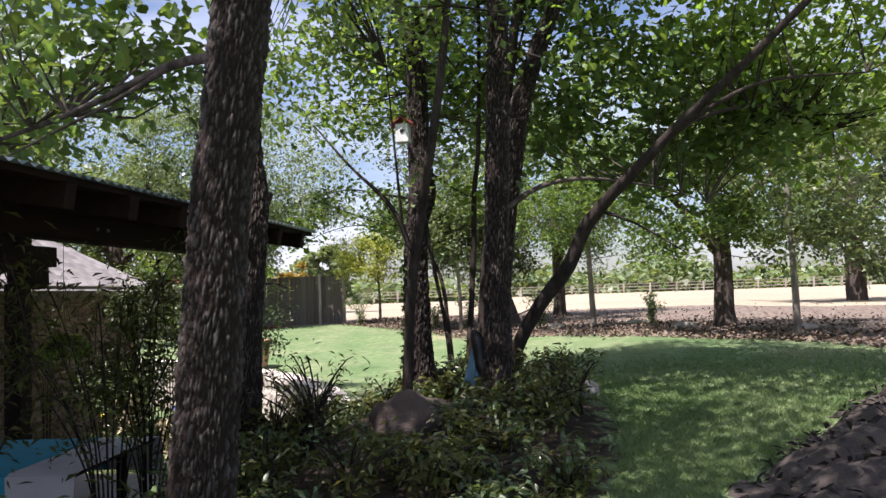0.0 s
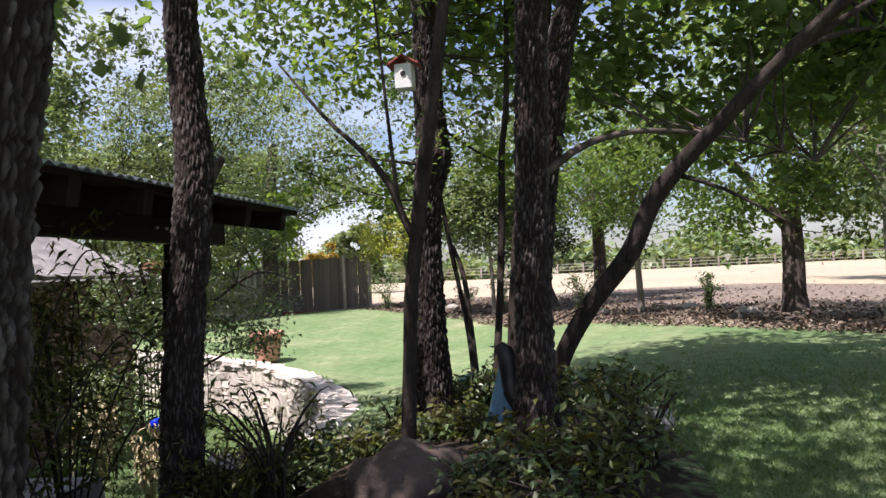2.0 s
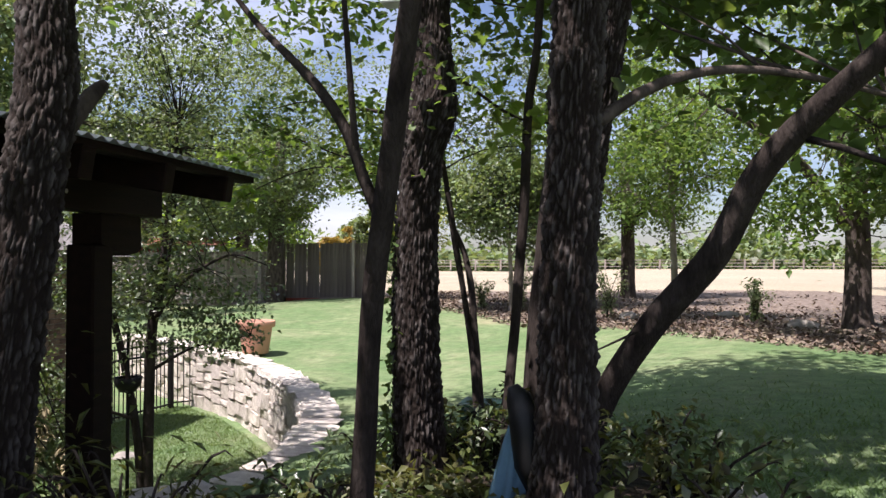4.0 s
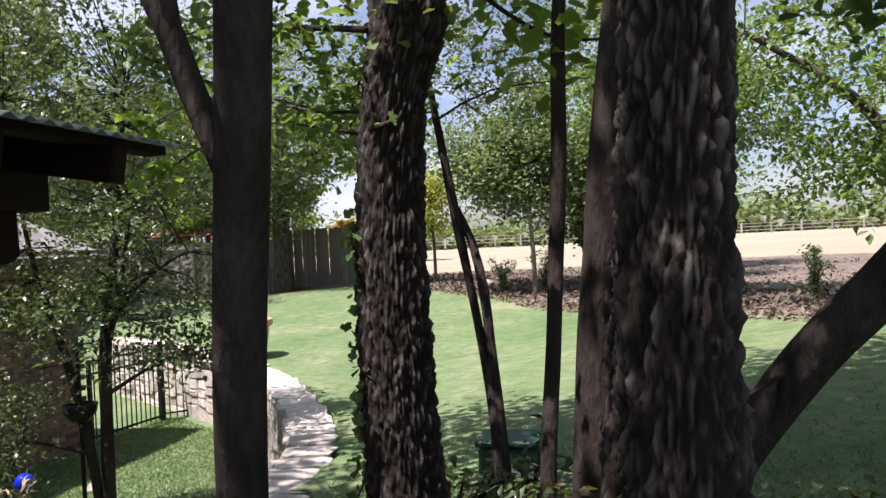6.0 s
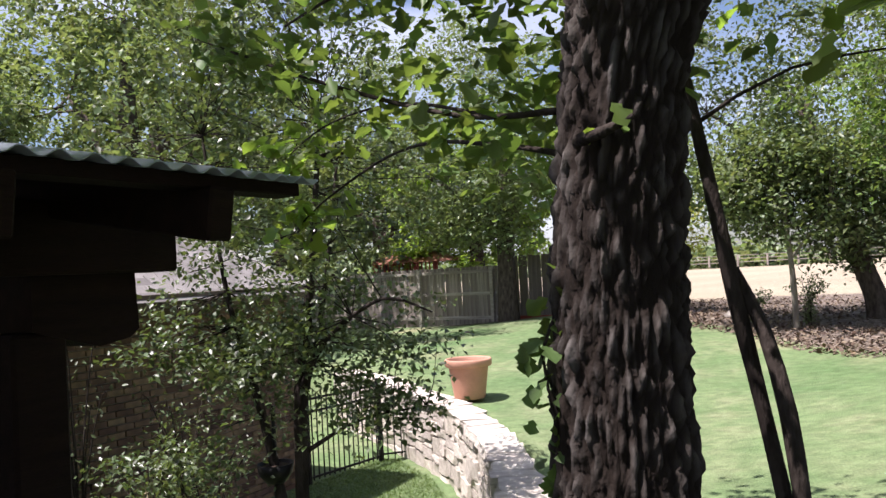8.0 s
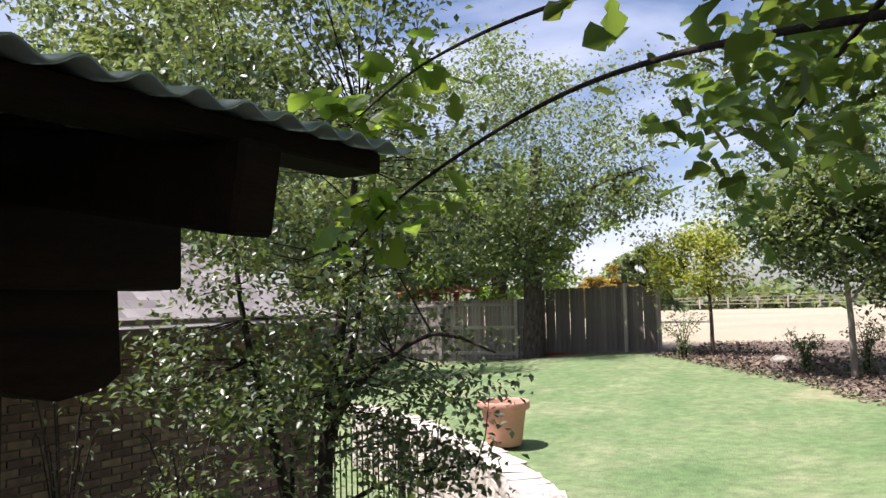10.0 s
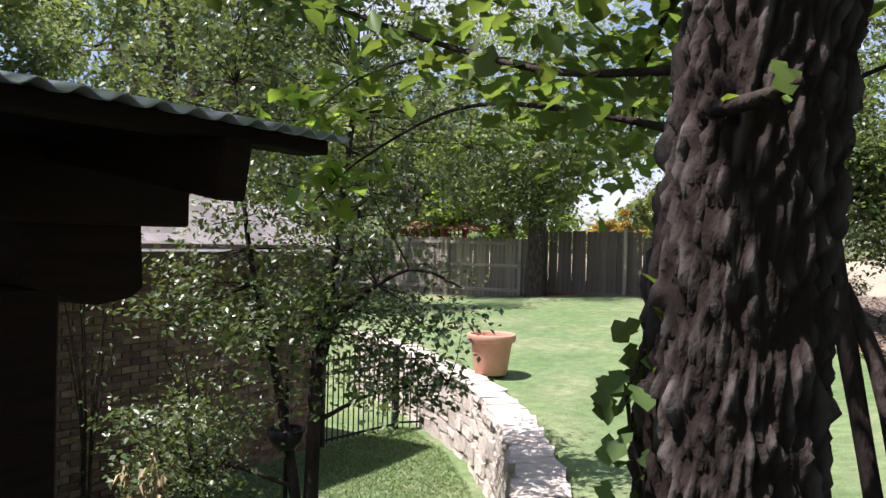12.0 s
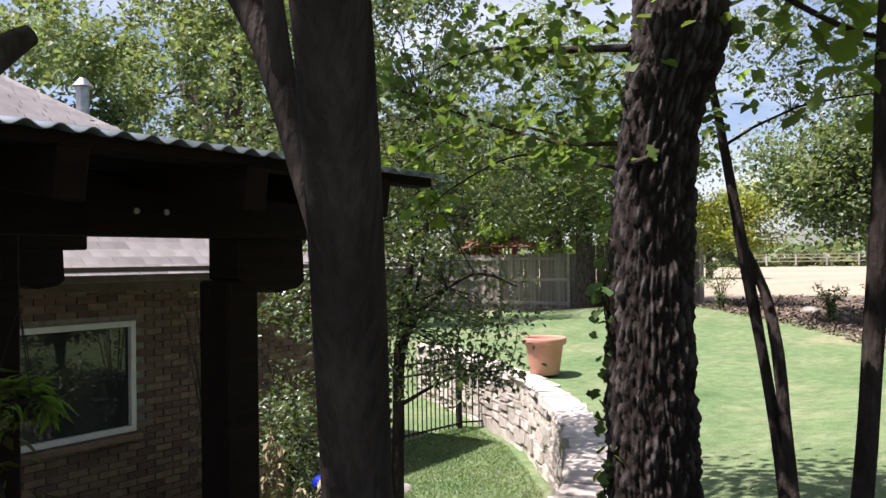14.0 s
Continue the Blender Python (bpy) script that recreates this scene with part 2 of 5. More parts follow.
    l.new(co.outputs["Object"], mid.inputs["Vector"])
    both = n.new("ShaderNodeMath")
    both.operation = "ADD"
    l.new(fine.outputs["Fac"], both.inputs[0])
    l.new(mid.outputs["Fac"], both.inputs[1])
    l.new(both.outputs[0], v.inputs[0])
    l.new(v.outputs[0], h.inputs["Value"])
    l.new(c, h.inputs["Color"])
    l.new(h.outputs["Color"], b.inputs["Base Color"])
    bp = n.new("ShaderNodeBump")
    bp.inputs["Strength"].default_value, bp.inputs["Distance"].default_value = 0.7, 0.03
    l.new(fine.outputs["Fac"], bp.inputs["Height"])
    l.new(bp.outputs["Normal"], b.inputs["Normal"])
    return m


GROUND = ground_material()


# ---- building helpers ----
def group(name, at=(0, 0, 0), label="", category="", grp="", kind="", turn=0.0):
    ob = new(name)
    ob.empty_display_size = 0.2
    ob.matrix_world = pose(*at, 0, 0, turn)
    return tagged(ob, label, category, grp, kind)


def mesh_object(name, verts, faces, mat, parent=None, label="", smooth=False, category="", grp="", kind=""):
    me = bpy.data.meshes.new(name)
    me.from_pydata([tuple(map(float, v)) for v in verts], [], faces)
    me.materials.append(mat)
    if smooth:
        me.polygons.foreach_set("use_smooth", [True] * len(me.polygons))
    ob = new(name, me)
    if parent:
        ob.parent = parent
        ob.matrix_parent_inverse = Matrix.Identity(4)
    return tagged(ob, label, category, grp, kind)


def part(name, bm, mat, parent=None, label="", smooth=False, category="", grp="", kind=""):
    me = bpy.data.meshes.new(name)
    bm.to_mesh(me)
    bm.free()
    me.materials.append(mat)
    if smooth:
        me.polygons.foreach_set("use_smooth", [True] * len(me.polygons))
    ob = new(name, me)
    if parent:
        ob.parent = parent
        ob.matrix_parent_inverse = Matrix.Identity(4)
    return tagged(ob, label, category, grp, kind)


def box_bm(sx, sy, sz, bevel=0.006, at=(0, 0, 0), bm=None, turn=None):
    """A bevelled box whose base centre is at `at`."""
    b = bmesh.new()
    bmesh.ops.create_cube(b, size=1, matrix=Matrix.Diagonal((sx, sy, sz, 1)))
    if bevel:
        bmesh.ops.bevel(b, geom=b.edges[:], offset=min(bevel, 0.4 * min(sx, sy, sz)), segments=1, affect="EDGES")
    m = Matrix.Translation((at[0], at[1], at[2] + sz / 2)) @ (turn or Matrix.Identity(4))
    b.transform(m)
    if bm is None:
        return b
    tmp = bpy.data.meshes.new("tmp")
    b.to_mesh(tmp)
    b.free()
    bm.from_mesh(tmp)
    bpy.data.meshes.remove(tmp)
    return bm


def tube(points, sides=10, wobble=0.0, seed=0, cap=True):
    """Verts and faces of a smooth tube along (x, y, z, r) points."""
    pts = [Vector(p[:3]) for p in points]
    rad = [p[3] for p in points]
    verts, faces = [], []
    ref = Vector((1, 0, 0)) if abs((pts[-1] - pts[0]).normalized().x) < 0.8 else Vector((0, 1, 0))
    for i, p in enumerate(pts):
        d = (pts[min(i + 1, len(pts) - 1)] - pts[max(i - 1, 0)]).normalized()
        u = (ref - d * ref.dot(d)).normalized()
        w = d.cross(u)
        for k in range(sides):
            a = 2 * math.pi * k / sides
            r = rad[i]
            if wobble:
                r *= 1 + wobble * noise.noise((math.cos(a) * 1.3 + seed, math.sin(a) * 1.3, p.z * 3 + p.x + p.y))
            verts.append(p + (u * math.cos(a) + w * math.sin(a)) * r)
    for i in range(len(pts) - 1):
        for k in range(sides):
            a, b = i * sides + k, i * sides + (k + 1) % sides
            faces.append((a, b, b + sides, a + sides))
    if cap:
        faces.append(tuple(range(sides - 1, -1, -1)))
        faces.append(tuple(range((len(pts) - 1) * sides, len(pts) * sides)))
    return verts, faces


def spline(ctrl, step):
    """Points along a smooth curve through control points of any dimension, about `step` apart."""
    c = [np.array(p, float) for p in ctrl]
    c = [2 * c[0] - c[1]] + c + [2 * c[-1] - c[-2]]
    out = []
    for i in range(1, len(c) - 2):
        n = max(2, int(np.linalg.norm((c[i + 1] - c[i])[:3]) / step))
        for k in range(n):
            t = k / n
            out.append(0.5 * (2 * c[i] + (c[i + 1] - c[i - 1]) * t + (2 * c[i - 1] - 5 * c[i] + 4 * c[i + 1] - c[i + 2]) * t * t
                              + (3 * c[i] - c[i - 1] - 3 * c[i + 1] + c[i + 2]) * t ** 3))
    out.append(c[-2])
    return out


def bark_trunk(name, ctrl, parent, mat, sides=176, step=0.013, depth=0.018, seed=0, label=""):
    """A trunk whose bark is broken into upright plates with furrows between them."""
    pts = spline(ctrl, step)
    verts, faces, plate = [], [], []
    zz = 0.0
    for i, p in enumerate(pts):
        if i:
            zz += float(np.linalg.norm(p[:3] - pts[i - 1][:3]))
        r0 = p[3]
        for k in range(sides):
            a = 2 * math.pi * k / sides
            ca, sa = math.cos(a), math.sin(a)
            warp = 0.9 * noise.noise((ca * r0 * 34 + seed, sa * r0 * 34, zz * 11))
            drift = 0.6 * noise.noise((ca * 2.2 + seed, sa * 2.2, zz * 3 + 9))
            kx, kz = r0 / 0.0165, 13.0
            u, w = ca * kx + warp * 0.7 + drift + seed * 7.3, sa * kx - warp * 0.6 + drift
            d1 = noise.voronoi((u, w, zz * kz + warp * 0.8))[0]
            ridge = 1 - abs(noise.noise((u * 0.62, w * 0.62, zz * 3.4 + 3))) * 2.2
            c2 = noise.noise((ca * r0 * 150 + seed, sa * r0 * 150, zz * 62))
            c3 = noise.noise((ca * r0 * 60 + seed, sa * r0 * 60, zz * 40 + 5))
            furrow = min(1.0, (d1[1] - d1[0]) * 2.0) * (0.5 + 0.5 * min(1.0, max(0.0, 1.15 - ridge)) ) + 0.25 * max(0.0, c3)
            # colour mask from the relief: low values get the painted furrow shade
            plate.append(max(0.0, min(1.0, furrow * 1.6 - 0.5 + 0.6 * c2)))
            r = r0 * (1 + 0.08 * noise.noise((ca + seed, sa, zz * 1.7))) + depth * (furrow - 0.6) + depth * 0.6 * c2 + depth * 0.3 * c3
            verts.append((p[0] + ca * r, p[1] + sa * r, p[2]))
    for i in range(len(pts) - 1):
        for k in range(sides):
            a, b = i * sides + k, i * sides + (k + 1) % sides
            faces.append((a, b, b + sides, a + sides))
    faces.append(tuple(range((len(pts) - 1) * sides, len(pts) * sides)))
    ob = mesh_object(name, verts, faces, mat, parent, label, smooth=True)
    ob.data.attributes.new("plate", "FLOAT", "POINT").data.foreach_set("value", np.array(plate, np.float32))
    return ob


def limb(name, ctrl, parent, mat, sides=10, step=0.12, seed=0, wobble=0.12):
    v, f = tube(spline(ctrl, step), sides, wobble, seed)
    return mesh_object(name, v, f, mat, parent, smooth=True)


def leaves(name, centers, size, mat, parent, rng, droop=0.5, aspect=0.55, label="", kind="", category="", lobed=False):
    """Folded leaf blades, plain or lobed like an oak's, one at every centre."""
    n = len(centers)
    c = np.asarray(centers)
    th = rng.uniform(0, 2 * np.pi, n)
    ph = rng.normal(-droop * 0.6, 0.5, n)
    d = np.stack([np.cos(th) * np.cos(ph), np.sin(th) * np.cos(ph), np.sin(ph)], 1)
    up = np.stack([rng.normal(0, 0.45, n), rng.normal(0, 0.45, n), np.ones(n)], 1)
    s = np.cross(d, up)
    s /= np.linalg.norm(s, axis=1, keepdims=True)
    nn = np.cross(s, d)
    ln = (size * rng.uniform(0.6, 1.3, n))[:, None]
    w = ln * aspect * rng.uniform(0.75, 1.1, n)[:, None]
    fold = rng.uniform(0.02, 0.16, n)[:, None] * ln
    if lobed:
        half = ((0.24, 0.18), (0.40, 0.13), (0.62, 0.31), (0.84, 0.20))
        cols = [c, c + d * ln - nn * fold]
        for sg in (1, -1):
            cols += [c + d * ln * a + s * w * (1.9 * b * sg) + nn * fold * (1 - abs(a - 0.5)) for a, b in half]
        v = np.stack(cols, 1).reshape(-1, 3)
        i = np.arange(n)[:, None] * 10
        tris = ((0, 2, 3), (3, 4, 5), (0, 3, 5), (0, 5, 1), (0, 7, 6), (7, 9, 8), (0, 9, 7), (0, 1, 9))
        f = np.concatenate([i + np.array([q]) for q in tris], 1).reshape(-1)
        return raw_tris(name, v, f, mat, parent, label, kind, category)
    v = np.stack([c, c + d * ln * 0.45 + s * w * 0.5 + nn * fold, c + d * ln - nn * fold, c + d * ln * 0.45 - s * w * 0.5 + nn * fold], 1).reshape(-1, 3)
    i = np.arange(n)[:, None] * 4
    f = np.concatenate([i + np.array([[0, 1, 2]]), i + np.array([[0, 2, 3]])], 1).reshape(-1)
    return raw_tris(name, v, f, mat, parent, label, kind, category)


def raw_tris(name, v, f, mat, parent=None, label="", kind="", category=""):
    me = bpy.data.meshes.new(name)
    nf = len(f) // 3
    me.vertices.add(len(v))
    me.vertices.foreach_set("co", np.ascontiguousarray(v, dtype=np.float32).ravel())
    me.loops.add(len(f))
    me.loops.foreach_set("vertex_index", np.ascontiguousarray(f, dtype=np.int32))
    me.polygons.add(nf)
    me.polygons.foreach_set("loop_start", np.arange(0, len(f), 3, dtype=np.int32))
    me.update(calc_edges=True)
    me.materials.append(mat)
    ob = new(name, me)
    if parent:
        ob.parent = parent
        ob.matrix_parent_inverse = Matrix.Identity(4)
    return tagged(ob, label, category, "", kind)


def cloud(rng, center, radii, clusters, per, spread, hollow=0.55, floor=None):
    """Leaf positions in uneven clusters through an ellipsoid, thicker to the outside."""
    d = rng.normal(0, 1, (clusters, 3))
    d /= np.linalg.norm(d, axis=1, keepdims=True)
    r = hollow + (1 - hollow) * rng.uniform(0, 1, clusters) ** 0.7
    r *= 1 + 0.34 * np.sin(d[:, 0] * 4 + center[0] * 3) * np.cos(d[:, 1] * 3.5 + center[1]) + 0.2 * np.sin(d[:, 2] * 6 + center[0]) + 0.13 * rng.normal(0, 1, clusters)
    cc = np.asarray(center) + d * r[:, None] * np.asarray(radii)
    if floor is not None:
        cc[:, 2] = np.maximum(cc[:, 2], floor + rng.uniform(0, 0.8, clusters))
    m = rng.integers(max(1, per // 2), per + per // 2, clusters)
    p = np.repeat(cc, m, axis=0)
    return cc, p + rng.normal(0, 1, p.shape) * np.array([spread, spread, spread * 0.7])


def twigs(name, centers, hubs, parent, mat, rng, r=0.008):
    """Thin crooked twigs from the nearest hub to each leaf cluster, in one mesh."""
    verts, faces = [], []
    hubs = np.asarray(hubs)
    for c in centers:
        h = hubs[np.argmin(np.linalg.norm(hubs - c, axis=1))]
        if np.linalg.norm(c - h) > 1.3:
            continue
        mid = (h + c) / 2 + rng.normal(0, 0.08, 3) * np.linalg.norm(c - h)
        v, f = tube([(*h, r * 1.8), (*mid, r * 1.2), (*c, r * 0.4)], 4, cap=False)
        o = len(verts)
        verts += v
        faces += [tuple(x + o for x in q) for q in f]
    return mesh_object(name, verts, faces, mat, parent, smooth=True, kind="stuff")


# ---- ground ----
# foot of the stone retaining wall's face, from behind the gate round to the patio, then the bank's edge
FACE = [(-60, 18.5), (-14, 17.8), (-9.2, 16.9), (-7.4, 15.85), (-6.43, 15.12), (-5.35, 14.34), (-4.45, 13.38), (-3.72, 12.5), (-3.1, 11.55),
        (-2.62, 10.75), (-2.27, 9.95), (-2.07, 9.2), (-1.99, 8.6), (-2.02, 8.12), (-2.2, 7.78), (-2.5, 7.56), (-2.15, 7.2), (-1.95, 6.0), (-1.9, 3.0), (-2.0, 0.0), (-2.3, -30)]
LOW = -0.84


def smooth_step(v):
    v = np.clip(v, 0, 1)
    return v * v * (3 - 2 * v)


def upper_z(x, y):
    x, y = np.asarray(x, float), np.asarray(y, float)
    a = np.interp(y, [-10, 0, 7, 14.4, 17, 20, 23, 26, 60, 200], [0.1, 0.1, 0.1, 0.1, 0.22, 0.42, 0.60, 0.64, 0.66, 0.8])
    b = 0.55 * smooth_step((x + 2.4) / 5.2) * (1 - 0.85 * smooth_step((y - 14) / 9)) * (0.2 + 0.8 * smooth_step((y - 1) / 7))
    mound = 0.34 * np.exp(-(((x - 0.05) / 1.3) ** 2 + ((y - 5.4) / 2.0) ** 2))
    dip = 0.32 * smooth_step((-6.5 - x) / 6) * smooth_step((y - 17) / 6)   # the lawn falls away along the cedar fence
    return a + b + mound - dip


def lower_mask(x, y):
    poly = FACE + [(-60, -30)]
    inside = np.zeros(np.shape(x), bool)
    j = len(poly) - 1
    for i in range(len(poly)):
        (xi, yi), (xj, yj) = poly[i], poly[j]
        hit = ((yi > y) != (yj > y)) & (x < (xj - xi) * (y - yi) / (yj - yi + 1e-12) + xi)
        inside ^= hit
        j = i
    return inside


def ground_z(x, y):
    x, y = np.asarray(x, float), np.asarray(y, float)
    low = lower_mask(x - 0.2, y - 0.2)
    z = np.where(low, LOW, upper_z(x, y))
    # earth bank beside the patio, where there is no wall
    bank = smooth_step((x + 2.9) / 2.3)
    z = np.where((y < 7.4) & (x < 0.0), LOW + (upper_z(x, y) - LOW) * bank, z)
    return z + 0.015 * np.sin(x * 2.1 + y) * np.cos(y * 1.7)


def border_y(x):
    """Edge between the lawn and the leaf litter under the far trees."""
    return np.interp(x, [-40, -7, -5.8, -4.1, -1.5, 0.2, 1.5, 3.1, 4.3, 5, 12, 30], [25.3, 25.0, 23.9, 22.6, 19.4, 17.8, 15.3, 12.8, 11.2, 9.9, 3, -6]) + 0.2 * np.sin(x * 1.9)


def build_ground():
    xs = np.concatenate([-np.geomspace(900, 14, 26), np.arange(-13.4, 13.01, 0.2), np.geomspace(13.6, 900, 26)])
    ys = np.concatenate([-np.geomspace(600, 7, 16), np.arange(-6.4, 28.01, 0.2), np.geomspace(28.6, 1500, 30)])
    X, Y = np.meshgrid(xs, ys)
    Z = ground_z(X, Y)
    nx, ny = len(xs), len(ys)
    v = np.stack([X, Y, Z], 2).reshape(-1, 3)
    q = (np.arange(ny - 1)[:, None] * nx + np.arange(nx - 1)[None, :]).reshape(-1)
    faces = np.stack([q, q + 1, q + nx + 1, q + nx], 1)
    me = bpy.data.meshes.new("ground")
    me.from_pydata(v.tolist(), [], faces.tolist())
    me.polygons.foreach_set("use_smooth", [True] * len(me.polygons))
    x, y = v[:, 0], v[:, 1]
    low = lower_mask(x, y)
    mulch = smooth_step((y - border_y(x)) / 0.5 + 0.3) * (~low)
    field = smooth_step((y - np.interp(x, [-40, -5, -0.5, 6, 9, 40], [27.5, 27.5, 30.5, 31, 24, 20])) / 2.5)
    bed = np.exp(-np.clip(((x + 0.35) / 1.75) ** 2 + ((y - 5.1) / 3.0) ** 2, 0, 30) ** 2) * 1.25
    bed = np.maximum(bed, ((x < -0.6) & (y < 7.6) & (x > -3)) * 1.0)
    bed = np.maximum(bed, ((x > 1.7 + 0.7 * (y - 3.5)) & (x < 3.9 + 0.7 * (y - 3.5)) & (y < 7) & (y > 2.6)) * 0.8)
    for key, val in (("mulch", mulch), ("field", field), ("bed", bed)):
        at = me.attributes.new(key, "FLOAT", "POINT")
        at.data.foreach_set("value", np.clip(val, 0, 1).astype(np.float32))
    me.materials.append(GROUND)
    return tagged(new("ground", me), "green lawn, leaf litter and dry tan field", "ground", kind="structure")


build_ground()


# ---- patio cover ----
def patio_cover():
    cover = group("patio_cover", (-2.38, 6.95, -0.45), "dark-stained timber patio cover with a corrugated metal roof", "patio cover")
    ox, oy, oz = -2.38, 6.95, -0.45

    def p(name, bm, mat=DARK_WOOD, label=""):
        bm.transform(Matrix.Translation((-ox, -oy, -oz)))
        return part(name, bm, mat, cover, label)

    for px, py in ((-2.38, 6.99), (-2.38, 3.4), (-2.38, -0.2), (-2.38, -3.6), (-4.56, 6.95), (-4.56, 3.4), (-4.56, -0.2), (-4.56, -3.6)):
        p("post", box_bm(0.19, 0.19, 2.2, 0.012, (px, py, -0.45)))
        bm = bmesh.new()   # bolster with its lower corners cut off
        prof = [(0.1, 0.235), (0.49, 0.235), (0.50, 0.03), (0.46, 0.0), (0.34, -0.02), (0.1, 0.05)]
        zb = 1.705
        vs = [[bm.verts.new((px + sx * 0.1, py + (-0.13 if py > 6 else 0) + a, zb + b)) for a, b in prof] for sx in (-1, 1)]
        bm.faces.new(vs[0][::-1]), bm.faces.new(vs[1])
        for k in range(6):
            bm.faces.new((vs[0][k], vs[0][(k + 1) % 6], vs[1][(k + 1) % 6], vs[1][k]))
        bmesh.ops.recalc_face_normals(bm, faces=bm.faces[:])
        p("bolster", bm)
        if px < -4:
            p("post", box_bm(0.2, 0.2, 0.38, 0.012, (px, py, 2.157)))
    p("header_beam", box_bm(0.16, 11.5, 0.24, 0.01, (-2.29, 1.74, 1.935)))
    p("header_beam", box_bm(0.16, 11.5, 0.22, 0.01, (-4.56, 1.74, 1.935)))
    for k in range(10):
        bm = bmesh.new()
        bolt = bmesh.ops.create_cone(bm, cap_ends=True, segments=10, radius1=0.012, radius2=0.012, depth=0.02,
                                     matrix=pose(-2.205, 6.55 - 0.13 * (k % 2) - 3.5 * (k // 2) * 0.5, 2.03, 0, 90, 0))
        p("bolt", bm, STEEL, "bright steel bolt")
    slope = math.atan(0.17)
    for k in range(18):
        y = 7.03 - 0.62 * k
        b = box_bm(4.84, 0.09, 0.15, 0.008, (0, 0, 0))
        b.transform(Matrix.Translation((-3.87, y, 2.476)) @ pose(0, 0, 0, 0, math.degrees(slope), 0) @ Matrix.Translation((0, 0, -0.08)))
        p("rafter", b)
    for k in range(7):   # thin purlins across the rafters
        x = -1.55 - 0.74 * k
        z = 2.476 - (x + 3.87) * math.tan(slope) + 0.055
        p("purlin", box_bm(0.1, 11.9, 0.04, 0.004, (x, 1.42, z)))
    # corrugated sheets, waves across the slope
    n = 12 * 96
    verts, faces = [], []
    ys = np.linspace(-4.55, 7.40, n)
    for x in (-1.45, -2.6, -3.9, -5.2, -6.35):
        z0 = 2.476 - (x + 3.87) * math.tan(slope) + 0.115
        for y in ys:
            verts.append((x - ox, y - oy, z0 + 0.010 * math.sin(y * 2 * math.pi / 0.088) - oz))
    for i in range(4):
        for k in range(n - 1):
            a = i * n + k
            faces.append((a, a + 1, a + n + 1, a + n))
    sheet = mesh_object("roof_sheet", verts, faces, SHEET, cover, "wavy galvanised metal sheeting", smooth=True)
    so = sheet.modifiers.new("thickness", "SOLIDIFY")
    so.thickness = 0.004
    return cover


patio_cover()
part("patio_slab", box_bm(4.5, 12.6, 0.6, 0.02, (-4.55, 1.75, -1.05)), CONCRETE, label="grey concrete patio slab under the timber cover", category="patio", kind="structure")


# ---- house ----
HX, HY0, HY1 = -7.0, -6.0, 13.45
BRICK_L, BRICK_H, JOINT = 0.2, 0.062, 0.012


def brick_mesh(lx, ly, lz):
    bm = box_bm(lx, ly, lz, 0.004)
    me = bpy.data.meshes.new("brick")
    bm.to_mesh(me)
    bm.free()
    me.materials.append(BRICK)
    return me


